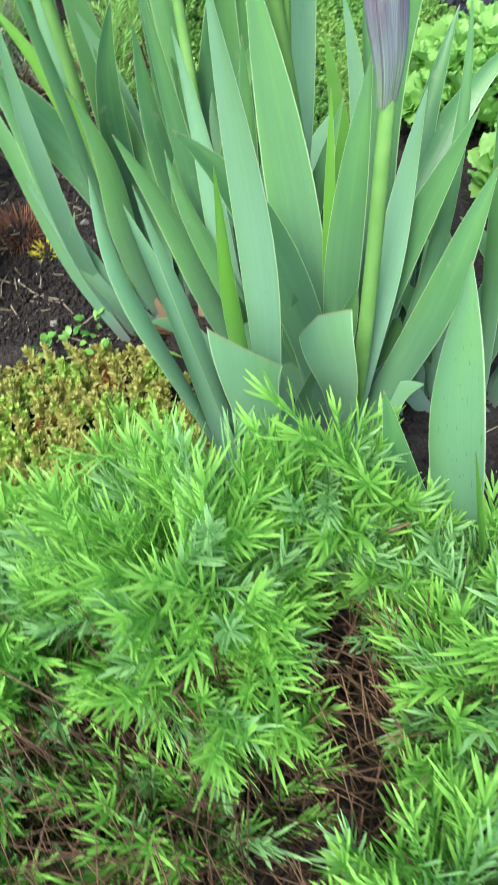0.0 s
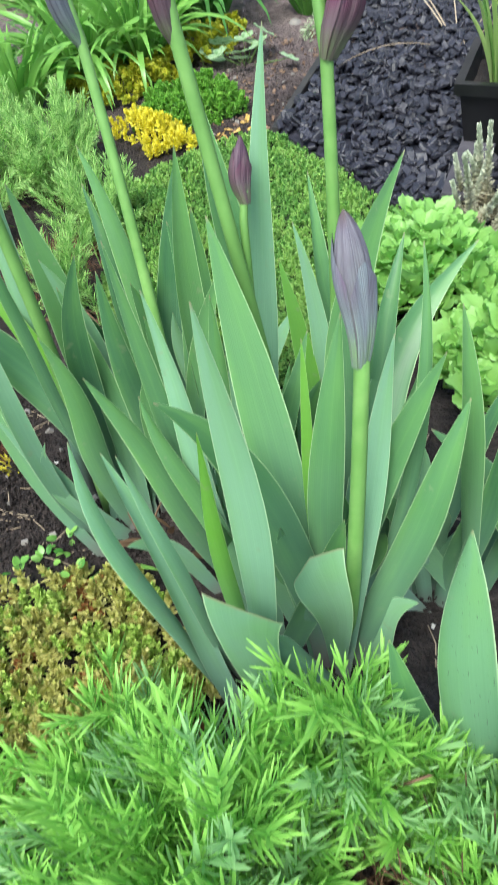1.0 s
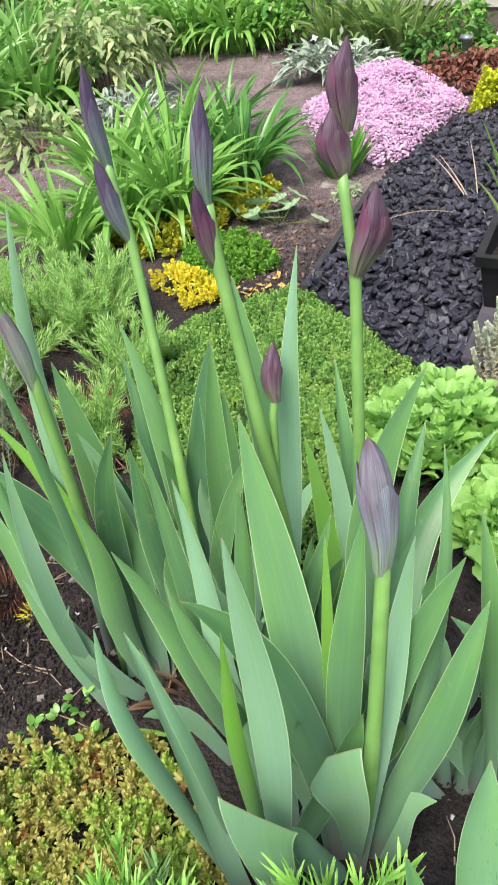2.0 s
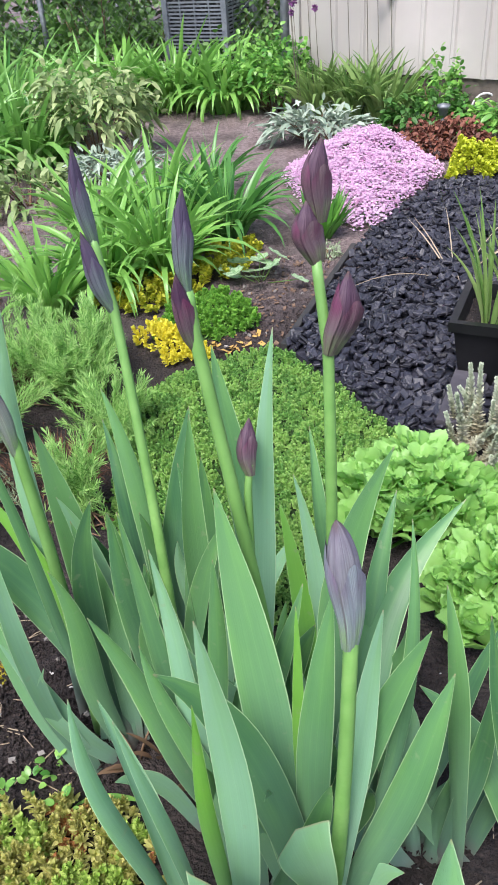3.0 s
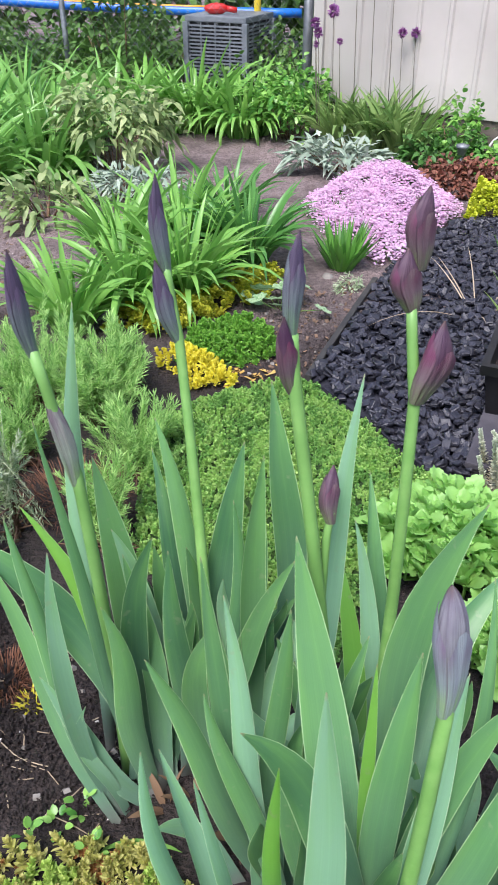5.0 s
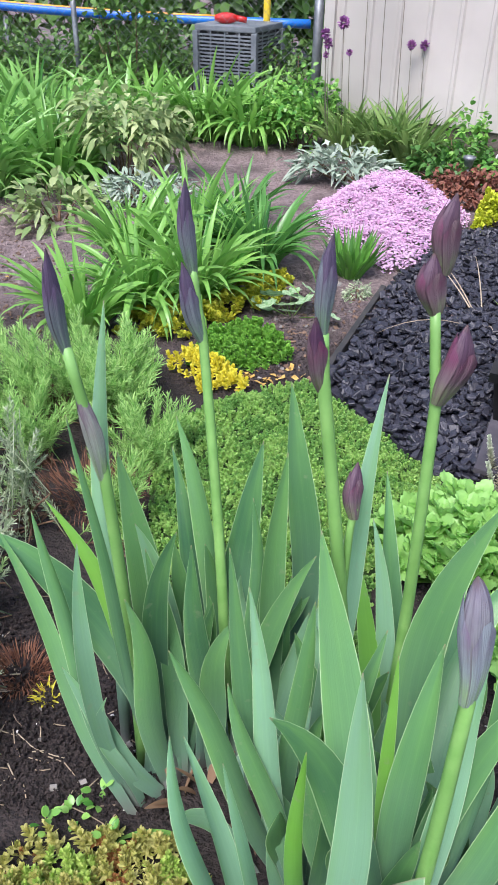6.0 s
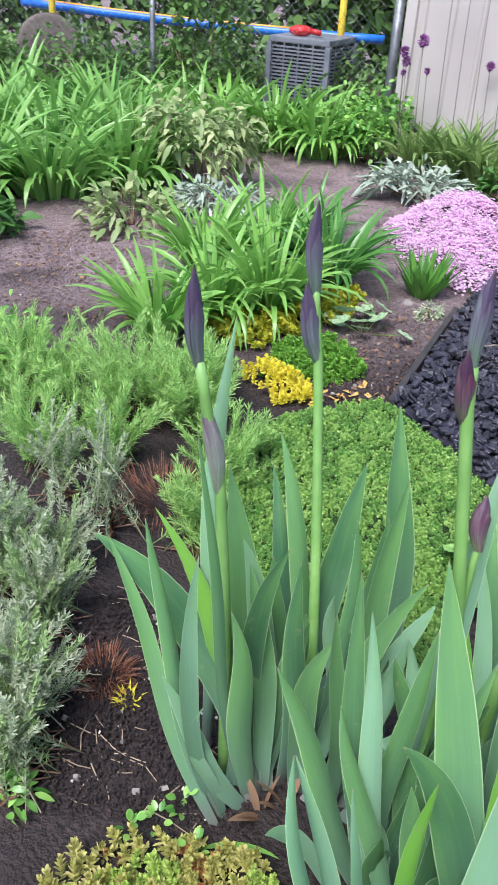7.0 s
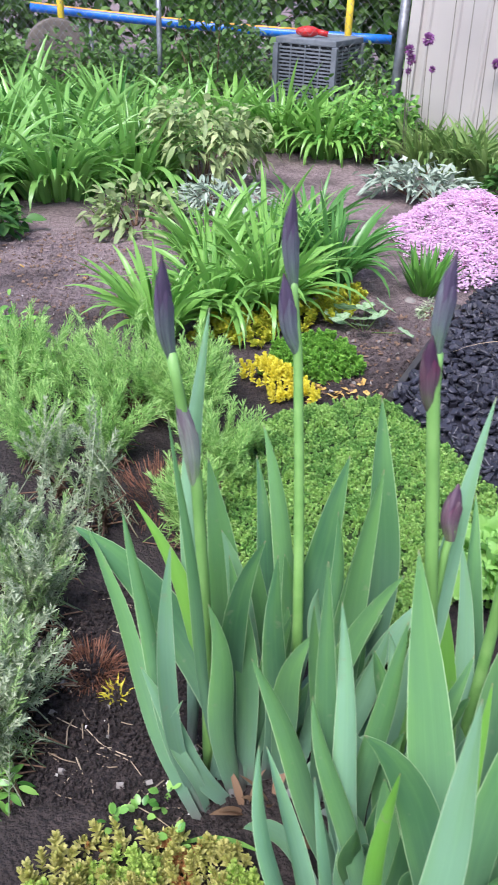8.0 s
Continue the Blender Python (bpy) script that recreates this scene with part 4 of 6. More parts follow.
def carpet(name, poly, count, meshes, label, category, seed, height=0.02, lumps=9.0, parts=300, order=(0.0, 1.0), tilt=16, group="", under=None, ragged=0.0):
    """A carpet of sprigs inside an outline: the first ones are parts of their own, the rest one mesh."""
    rng = np.random.default_rng(seed)
    pts = scatter(poly, count, rng)
    if ragged:
        pts = pts[rng.uniform(0, 1, count) < 0.12 + from_edge(poly, pts) / ragged]
    c = np.mean(poly, 0)
    plant = thing(name, (c[0], c[1], 0), label, category, group)
    pts = pts[np.argsort(pts @ np.array(order))]
    edge = np.clip(from_edge(poly, pts) / 0.06, 0, 1) ** 0.6
    data = []
    for me in meshes:
        v = np.zeros(len(me.vertices) * 3)
        me.vertices.foreach_get("co", v)
        data.append((v.reshape(-1, 3), np.array([p.vertices[:] for p in me.polygons])))
    verts, faces, kinds, k = [], [], [], 0
    skins = list({me.materials[0].name: me.materials[0] for me in meshes}.values())
    for n, (x, y) in enumerate(pts):
        lump = noise.noise(Vector((x * lumps, y * lumps, seed)))
        z = float(swell(x, y)) + edge[n] * height * (0.8 + lump) - 0.004
        size = rng.uniform(0.75, 1.25)
        m = pose(x, y, z, rng.normal(0, tilt), rng.normal(0, tilt), rng.uniform(0, 360)) @ Matrix.Diagonal((size,) * 3 + (1,))
        drift = noise.noise(Vector((x * 14, y * 14, seed + 5))) * 0.9 + 0.5 + rng.normal(0, 0.16)
        q = int(np.clip(drift, 0, 0.999) * len(meshes))
        if n < parts:
            part("sprig", meshes[q], None, plant).matrix_world = m
        else:
            mm = np.array(m)
            verts.append(data[q][0] @ mm[:3, :3].T + mm[:3, 3])
            faces.append(data[q][1] + k)
            k += len(data[q][0])
            kinds += [skins.index(meshes[q].materials[0])] * len(data[q][1])
    # a dark lumpy sheet that closes the gaps beneath the sprigs
    lo, hi = np.min(poly, 0), np.max(poly, 0)
    nx, ny = int((hi[0] - lo[0]) / 0.012) + 2, int((hi[1] - lo[1]) / 0.012) + 2
    gx, gy = np.meshgrid(np.linspace(lo[0], hi[0], nx), np.linspace(lo[1], hi[1], ny))
    flat = np.stack([gx.ravel(), gy.ravel()], 1)
    within = np.array([inside(poly, *p) for p in flat])
    rim = np.clip(from_edge(poly, flat) / 0.06, 0, 1) ** 0.6 * within
    gz = np.array([float(swell(p[0], p[1])) + e * height * (0.8 + noise.noise(Vector((p[0] * lumps, p[1] * lumps, seed)))) - 0.002 + 0.004 * noise.noise(Vector((p[0] * 60, p[1] * 60, 3))) for p, e in zip(flat, rim)])
    faces_u = [(j * nx + i, j * nx + i + 1, (j + 1) * nx + i + 1, (j + 1) * nx + i) for j in range(ny - 1) for i in range(nx - 1) if within[j * nx + i] and within[j * nx + i + 1] and within[(j + 1) * nx + i] and within[(j + 1) * nx + i + 1]]
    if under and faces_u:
        part("mat", mesh_of("mat", np.concatenate([flat, gz[:, None]], 1), faces_u), under, plant, "dark green sheet under the sprigs")
    if verts:
        me = mesh_of("sprig_carpet", np.concatenate(verts), np.concatenate(faces))
        for skin in skins:
            me.materials.append(skin)
        me.polygons.foreach_set("material_index", kinds)
        tagged(part("sprig_carpet", me, None, plant, "carpet of small leafy sprigs"), kind="stuff")
    return plant


# dark greens: the shade deep between thyme sprigs is put into this colour
M_THYMEGAP = plain("thyme_gap_shade", (0.025, 0.065, 0.015), (0.09, 0.2, 0.04), 0.8, 160, 1.0, 0.0, 0.01)
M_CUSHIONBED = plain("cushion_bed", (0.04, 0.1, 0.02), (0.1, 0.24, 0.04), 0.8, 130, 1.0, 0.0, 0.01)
GOLD = sprig_meshes("stonecrop_sprig", 1, 24, 0.028, 0.012, 0.0045, M_SEDUMRUST, 320) + sprig_meshes("stonecrop_sprig", 4, 26, 0.038, 0.0155, 0.0055, M_SEDUM, 300) + sprig_meshes("stonecrop_sprig", 4, 26, 0.04, 0.014, 0.005, M_SEDUMGREEN, 310)
carpet("golden_stonecrop", [(-0.4, 0.95), (-0.32, 0.985), (-0.2, 1.01), (-0.07, 0.97), (0.0, 0.87), (0.05, 0.76), (0.03, 0.62), (-0.3, 0.55), (-0.62, 0.6), (-0.5, 0.8), (-0.45, 0.88)], 1450, GOLD, "golden and rust stonecrop mat on soil", "stonecrop", 21, 0.035, ragged=0.1)
TINY = sprig_meshes("thyme_sprig", 4, 24, 0.02, 0.007, 0.005, M_THYME, 380, 0.6) + sprig_meshes("thyme_sprig", 3, 24, 0.026, 0.0078, 0.0055, M_THYMEPALE, 386, 0.6)
carpet("creeping_thyme", [(-0.24, 1.75), (-0.1, 1.5), (0.1, 1.38), (0.26, 1.4), (0.33, 1.62), (0.5, 1.88), (0.59, 1.97), (0.56, 2.07), (0.48, 2.18), (0.43, 2.32), (0.36, 2.4), (0.29, 2.53), (0.18, 2.56), (0.05, 2.52), (-0.06, 2.5), (-0.15, 2.4), (-0.26, 2.2)], 7600, TINY, "dense green creeping thyme mat", "thyme", 22, 0.045, 7.0, tilt=24, under=M_THYMEGAP, ragged=0.03)

tangle = []
knot = np.random.default_rng(18)
for x, y in scatter([(-0.3, -0.05), (0.45, -0.05), (0.45, 0.3), (0.27, 0.55), (0.15, 0.4), (-0.25, 0.35)], 2200, knot):
    a, l = knot.normal(2.6, 1.1), knot.uniform(0.08, 0.3)
    d = np.array([0.35 * math.cos(a), 0.35 * math.sin(a), knot.uniform(0.12, 0.9)]) * l / 1.6
    p = np.array([x, y, knot.uniform(0.03, 0.2)])
    tangle.append([p - d, p + knot.normal(0, 0.018, 3), p + d])
tagged(part("dead_stems", tubes("dead_stems", tangle, [(0.0013, 0.0007)] * len(tangle), 5), M_TANGLE), "tangle of dead brown lavender stems", "stems", kind="stuff")


# ---- slate path ----
SLATE = [(0.27, 2.6), (0.405, 2.888), (0.6, 3.4), (0.75, 3.7), (1.1, 4.2), (1.3, 4.3), (2.2, 4.4), (2.2, 2.3), (0.8, 2.1), (0.66, 2.02), (0.57, 2.05), (0.43, 2.32)]


def chip_mesh(rng):
    bm = bmesh.new()
    bmesh.ops.create_cube(bm, size=1.0)
    for v in bm.verts:
        v.co = Vector((v.co.x * 0.033 * rng.uniform(0.5, 1.3), v.co.y * 0.024 * rng.uniform(0.5, 1.3), v.co.z * 0.012 * rng.uniform(0.5, 1.5)))
    bmesh.ops.bevel(bm, geom=bm.edges[:], offset=0.0028, segments=1, affect="EDGES")
    me = bpy.data.meshes.new("slate_chip")
    bm.to_mesh(me)
    bm.free()
    me.materials.append(M_SLATE)
    return me


def make_slate():
    rng = random.Random(5)
    nrng = np.random.default_rng(5)
    bm = bmesh.new()
    vs = [bm.verts.new((x, y, 0.012)) for x, y in SLATE]
    bm.faces.new(vs)
    low = bmesh.ops.extrude_face_region(bm, geom=bm.faces[:])
    bmesh.ops.translate(bm, verts=[v for v in low["geom"] if isinstance(v, bmesh.types.BMVert)], vec=(0, 0, -0.05))
    bed = part("slate_path", bm, M_SLATE)
    tagged(bed, "garden path of loose blue-black slate chips", "path", kind="structure")
    shapes = [chip_mesh(rng) for _ in range(8)]
    pts = scatter(SLATE, 8600, nrng)
    order = np.argsort(pts[:, 1] + 0.4 * pts[:, 0])
    verts, faces = [], []
    for n, i in enumerate(order):
        x, y = pts[i]
        m = pose(x, y, 0.016 + rng.uniform(0, 0.034), rng.gauss(0, 24), rng.gauss(0, 24), rng.uniform(0, 360))
        me = shapes[rng.randrange(8)]
        if n < 300:
            ob = part("slate_chip", me, M_SLATE, bed)
            ob.matrix_world = m
        else:
            k = len(verts)
            verts += [tuple(m @ v.co) for v in me.vertices]
            faces += [tuple(k + q for q in p.vertices) for p in me.polygons]
    rest = part("slate_chips", mesh_of("slate_chips", verts, faces, smooth=False), M_SLATE, bed)
    tagged(rest, "loose blue-black slate chips", kind="stuff")


def clump(name, at, count, length, width, leaf, label, category, seed, spread=0.6, droop=0.5, radius=0.05, profile="strap", group="", separate=False, fold=0.35):
    """A clump of strap leaves that rise and arch outward."""
    rng = np.random.default_rng(seed)
    plant = thing(name, (at[0], at[1], 0), label, category, group)
    ang = rng.uniform(0, 2 * math.pi, count)
    lean = spread * np.sqrt(rng.uniform(0.02, 1, count))
    rr = radius * np.sqrt(rng.uniform(0, 1, count))
    roots = np.stack([at[0] + rr * np.cos(ang), at[1] + rr * np.sin(ang), np.zeros(count)], 1)
    ways = np.stack([lean * np.cos(ang), lean * np.sin(ang), np.ones(count)], 1)
    lens = length * rng.uniform(0.65, 1.1, count)
    dr = droop * (0.35 + lean / spread) * rng.uniform(0.35, 1.35, count)
    if separate:
        # the shorter leaves in the heart of the clump
        n = int(count * 0.9)
        a, f = rng.uniform(0, 6.28, n), np.sqrt(rng.uniform(0, 1, n))
        inner = np.stack([at[0] + radius * f * np.cos(a), at[1] + radius * f * np.sin(a), np.zeros(n)], 1)
        rise = np.stack([0.75 * spread * f * np.cos(a), 0.75 * spread * f * np.sin(a), np.ones(n)], 1)
        heart = part("heart_leaves", leaves("heart_leaves", inner, rise, length * rng.uniform(0.4, 0.8, n), width * 0.9, profile, droop * rng.uniform(0.2, 1.1, n), rng, fold), leaf, plant, "shorter crowded inner leaves")
        tagged(heart, kind="stuff")
        for i in range(count):
            part("leaf", leaves("leaf", roots[i : i + 1], ways[i : i + 1], lens[i], width * rng.uniform(0.8, 1.2), profile, dr[i], rng, fold), leaf, plant)
    else:
        part("foliage", leaves("foliage", roots, ways, lens, width * rng.uniform(0.8, 1.2, count), profile, dr, rng, fold), leaf, plant)
    return plant


def bush(name, at, size, count, length, width, leaf, label, category, seed, profile="oval", stems=12, group="", low=0.15, droop=0.3, wood=M_WOOD, stem_r=0.006):
    """A leafy bush: leaves on twigs through an uneven rounded crown, with bare stems below."""
    rng = np.random.default_rng(seed)
    plant = thing(name, (at[0], at[1], 0), label, category, group)
    sx, sy, sz = size
    lines, tips = [], []
    for i in range(stems * 5):
        a, e = rng.uniform(0, 2 * math.pi), rng.uniform(0.15, 1.0)
        q = np.array([sx * math.cos(a) * math.sqrt(1 - e * e * 0.8), sy * math.sin(a) * math.sqrt(1 - e * e * 0.8), sz * (low + (1 - low) * e)]) * rng.uniform(0.75, 1.08)
        q[:2] += np.array(at)
        tips.append(q)
        if i < stems:
            f = np.array([at[0] + 0.2 * (q[0] - at[0]), at[1] + 0.2 * (q[1] - at[1]), 0])
            lines.append([f, f * 0.5 + q * 0.5 + rng.normal(0, 0.01, 3), q])
    tagged(part("woody_growth", tubes("woody_growth", lines, [(stem_r, stem_r * 0.4)] * len(lines), 5), wood, plant), kind="stuff")
    tips = np.array(tips)
    pick = tips[rng.integers(0, len(tips), count)]
    roots = pick + rng.normal(0, 1, (count, 3)) * np.array([sx, sy, sz]) * 0.13
    roots[:, 2] = np.maximum(roots[:, 2], 0.01)
    ways = roots - np.array([at[0], at[1], sz * 0.35]) + rng.normal(0, 0.6, (count, 3)) * max(size)
    part("foliage", leaves("foliage", roots, ways, length * rng.uniform(0.6, 1.2, count), width * rng.uniform(0.8, 1.2, count), profile, droop, rng, 0.2), leaf, plant)
    return plant


make_slate()


def make_edging():
    bm = bmesh.new()
    a, b = Vector((0.255, 2.59, 0)), Vector((0.6, 3.46, 0))
    d = (b - a).normalized()
    ang = math.degrees(math.atan2(d.y, d.x))
    box(bm, 0, -0.012, -0.03, (b - a).length, 0.012, 0.035, pose(a.x, a.y, 0, 0, 0, ang))
    ob = part("path_edging", bevel(bm, 0.004), plain("edging_rubber", (0.03, 0.03, 0.03), (0.06, 0.055, 0.05), 0.7, 20, 0.2))
    tagged(ob, "dark garden edging strip along the slate path", "edging", kind="structure")


make_edging()

# ---- beds behind the irises ----
def broad_leaf(name, long, seed, leaf):
    """A broad leaf along x with a toothed outer edge, cupped and a little wavy."""
    rng = random.Random(seed)
    rows, verts, uvs, faces = 13, [], [], []
    for r in range(rows):
        u = r / (rows - 1)
        half = 0.29 * long * math.sin(math.pi * min(1, 0.05 + 0.8 * u**1.1)) ** 0.8 * (1 + (0.13 if r % 2 else -0.1) * (u > 0.4))
        for q in (-1, -0.5, 0, 0.5, 1):
            x = long * (u - 0.1 * q * q * u) + (0.03 * long * (-1) ** round(2 * q) if r == rows - 1 else 0)
            verts.append((x, half * q, 0.3 * half * q * q - 0.06 * long * u * u + 0.05 * long * math.sin(6 * u + 4 * q + seed)))
            uvs.append((0.5 + 0.5 * q, u))
    for r in range(rows - 1):
        for q in range(4):
            i = r * 5 + q
            faces.append((i, i + 1, i + 6, i + 5))
    me = mesh_of(name, verts, faces, uvs)
    me.materials.append(leaf)
    return me


LIME_LEAVES = [broad_leaf("leaf", 0.066, n, M_LIME) for n in range(5)]


def rosette_plant(name, at, rx, ry, height, count, label, category, seed, group=""):
    rng = np.random.default_rng(seed)
    plant = thing(name, (at[0], at[1], 0), label, category, group)
    for i in range(count):
        a, f = i * 2.4, math.sqrt((i + 0.5) / count)
        x, y = at[0] + rx * f * math.cos(a), at[1] + ry * f * math.sin(a)
        z = height * (1 - 0.5 * f * f) * rng.uniform(0.8, 1.12)
        m = pose(x, y, z, -30 * f * math.sin(a) + rng.normal(0, 10), 30 * f * math.cos(a) + rng.normal(0, 10), rng.uniform(0, 360)) @ Matrix.Diagonal((rng.uniform(0.9, 1.25),) * 3 + (1,))
        foot = Vector((at[0] + 0.4 * (x - at[0]), at[1] + 0.4 * (y - at[1]), 0))
        stem = part("stem", tubes("stem", [[foot, (x, y, z * 0.5), (x, y, z), tuple(m @ Vector((0, 0, 0.016)))]], [(0.0045, 0.003)], 6), M_LIME, plant)
        for k in range(12):
            size = rng.uniform(0.8, 1.1) * min(1.0, 0.5 + 0.09 * k)
            ob = part("leaf", LIME_LEAVES[(k + i) % 5], None, stem)
            ob.matrix_world = m @ pose(0, 0, 0.014 - 0.0016 * k, 0, 0, 137.5 * k + rng.normal(0, 8)) @ pose(0, 0, 0, 0, -(82 - 5.2 * k) + rng.normal(0, 8), 0) @ Matrix.Diagonal((size,) * 3 + (1,))
    return plant


rosette_plant("lime_stonecrop", (0.53, 1.68), 0.18, 0.16, 0.15, 48, "lime-green plant with broad scalloped leaves", "perennial", 31, "lime perennials")
rosette_plant("lime_stonecrop", (0.67, 1.37), 0.17, 0.16, 0.14, 42, "lime-green plant with broad scalloped leaves", "perennial", 32, "lime perennials")
for x, y, r, h, n, seed in ((-0.62, 2.42, 0.25, 0.36, 130, 41), (-0.95, 2.45, 0.22, 0.3, 100, 42), (-0.4, 2.38, 0.18, 0.32, 110, 43), (-0.58, 2.12, 0.13, 0.2, 40, 44), (-0.25, 2.08, 0.14, 0.17, 70, 48), (-0.8, 2.08, 0.14, 0.2, 45, 39), (-0.3, 1.78, 0.1, 0.13, 40, 37), (-0.36, 2.56, 0.1, 0.15, 40, 36)):
    tuft_shrub("lavender", (x, y), r, h, n, BUSHY, 0.22, "bushy green lavender with bare woody stems", "lavender", seed, "green lavender", 0.08, 0.62)
for x, y, r, h, n, seed in ((-0.575, 1.2, 0.125, 0.27, 125, 45), (-0.74, 1.56, 0.16, 0.34, 92, 46), (-0.82, 1.0, 0.16, 0.28, 70, 47), (-0.53, 1.8, 0.07, 0.42, 26, 49), (-0.6, 1.44, 0.11, 0.22, 66, 38), (-0.68, 1.92, 0.08, 0.34, 24, 35), (-0.6, 1.62, 0.09, 0.17, 26, 34), (-0.55, 1.1, 0.09, 0.16, 40, 33)):
    tuft_shrub("lavender", (x, y), r, h, n, GREY, 0.22, "silver-grey lavender growing on dark soil", "lavender", seed, "grey lavender", 0.05, 0.6)
clump("rusty_sedge", (-0.44, 1.34), 700, 0.085, 0.0022, M_RUST, "rust-brown dead tuft on dark soil", "tuft", 51, 1.0, 0.7, 0.045, "needle")
clump("rusty_sedge", (-0.42, 1.97), 520, 0.12, 0.0018, M_RUST, "rust-brown dead tuft under lavender", "tuft", 52, 0.9, 0.7, 0.13, "needle")
clump("yellow_stonecrop", (-0.375, 1.285), 46, 0.045, 0.0055, M_YELLOW, "small yellow spiky stonecrop sprig on dark soil", "stonecrop", 56, 1.4, 0.2, 0.008, "lance")
PERKY = sprig_meshes("cushion_sprig", 4, 30, 0.035, 0.014, 0.007, M_MOUND, 390, 0.8)
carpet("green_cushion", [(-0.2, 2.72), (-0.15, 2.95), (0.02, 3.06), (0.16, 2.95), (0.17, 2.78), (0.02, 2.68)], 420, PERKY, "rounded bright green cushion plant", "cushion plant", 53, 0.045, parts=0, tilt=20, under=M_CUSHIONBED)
CREEP = sprig_meshes("creeper_sprig", 4, 22, 0.04, 0.022, 0.014, M_YG, 396, 0.5)
carpet("golden_creeper", [(-0.5, 3.0), (-0.35, 3.35), (0.0, 3.5), (0.2, 3.55), (0.12, 3.3), (-0.1, 3.1), (-0.25, 2.92)], 340, CREEP, "yellow-green creeping foliage between daylilies", "creeper", 54, 0.05, tilt=25, parts=160)
for x, y, n, l, seed in ((-0.2, 3.3, 60, 0.66, 61), (-0.42, 3.2, 54, 0.62, 62), (-0.62, 3.0, 46, 0.52, 63), (0.06, 3.68, 56, 0.62, 64), (-0.25, 3.8, 56, 0.66, 65), (-0.52, 3.7, 50, 0.64, 58), (-0.05, 4.2, 44, 0.55, 57)):
    clump("daylily", (x, y), int(n * 1.4), l * 0.76, 0.029, M_DEEP if seed in (57, 64) else M_DAY, "fresh green daylily clump with arching strap leaves", "daylily", seed, 0.48, 0.95, 0.07, group="daylilies", separate=True)
clump("grass_tuft", (0.47, 3.6), 90, 0.25, 0.022, M_TUFT, "dark green spiky tuft beside pink phlox", "tuft", 67, 0.7, 0.1, 0.04, "lance")
bush("silver_plant", (-0.55, 4.7), (0.26, 0.18, 0.16), 420, 0.1, 0.018, M_SILVER, "silvery grey woolly-leaved low perennial", "silver plant", 68, "lance", group="silver plants")
bush("silver_plant", (0.6, 5.3), (0.3, 0.18, 0.18), 420, 0.11, 0.026, M_SILVER, "silvery grey woolly-leaved low perennial", "silver plant", 69, "lance", group="silver plants")
bush("peony", (-0.75, 5.2), (0.34, 0.3, 0.48), 800, 0.095, 0.036, M_PEONY, "bronze-green peony bush on bare stems", "peony", 70, "lance", low=0.45, droop=0.6, group="peonies")
bush("peony", (-1.0, 4.35), (0.25, 0.2, 0.2), 260, 0.09, 0.035, M_PEONY, "low bronze-green young peony", "peony", 71, "lance", group="peonies")


def make_phlox():
    rng = np.random.default_rng(80)
    plant = thing("creeping_phlox", (0.8, 4.4, 0), "low cushion of pink creeping phlox in full bloom", "phlox")
    poly = [(0.62, 3.62), (0.4, 4.1), (0.34, 4.5), (0.6, 5.0), (0.85, 5.3), (1.1, 5.0), (1.2, 4.4), (0.95, 4.0), (0.75, 3.65)]
    pts = scatter(poly, 21000, rng)
    pts = pts[np.array([noise.noise(Vector((p[0] * 8, p[1] * 8, 5))) for p in pts]) + rng.normal(0, 0.16, len(pts)) < 0.42]
    pts = pts[rng.uniform(0, 1, len(pts)) < 0.25 + from_edge(poly, pts) / 0.1]
    pts = pts[np.argsort(pts[:, 1])]
    edge = np.clip(from_edge(poly, pts) / 0.22, 0, 1) ** 0.5
    z = 0.14 * edge * (0.8 + 0.45 * np.array([noise.noise(Vector((p[0] * 7, p[1] * 7, 0))) for p in pts])) + 0.012 + np.abs(rng.normal(0, 0.012, len(pts)))
    t = np.arange(5) * 1.2566
    one = leaves("flower", np.zeros((5, 3)), np.stack([np.cos(t), np.sin(t), np.full(5, 0.3)], 1), 0.0085, 0.0082, "oval", 0.1, rng)
    one.materials.append(M_PINK)
    roots, ways = [], []
    for n, ((x, y), h) in enumerate(zip(pts, z)):
        t0 = rng.uniform(0, 6.28)
        if n < 300:
            part("flower", one, None, plant).matrix_world = pose(x, y, h, rng.normal(-12, 18), rng.normal(0, 18), math.degrees(t0))
            continue
        lean = rng.normal(0, 0.3, 2)
        for k in range(5):
            a = t0 + k * 1.2566
            roots.append((x, y, h))
            ways.append((math.cos(a), math.sin(a), 0.3 + lean[0] * math.cos(a) + lean[1] * math.sin(a)))
    tagged(part("bloom", leaves("bloom", roots, ways, 0.0085, 0.0082, "oval", 0.1, rng), M_PINK, plant, "carpet of five-petalled pink flowers"), kind="stuff")
    pts2 = scatter(poly, 6000, rng)
    edge = np.clip(from_edge(poly, pts2) / 0.22, 0, 1) ** 0.5
    roots = np.concatenate([pts2, (0.12 * edge * rng.uniform(0.6, 1, 6000))[:, None]], 1)
    part("foliage", leaves("foliage", roots, rng.normal(0, 0.6, (6000, 3)) + [0, 0, 0.6], 0.02, 0.005, "needle", 0.1, rng), M_DARK, plant, "needle-like green leaves")


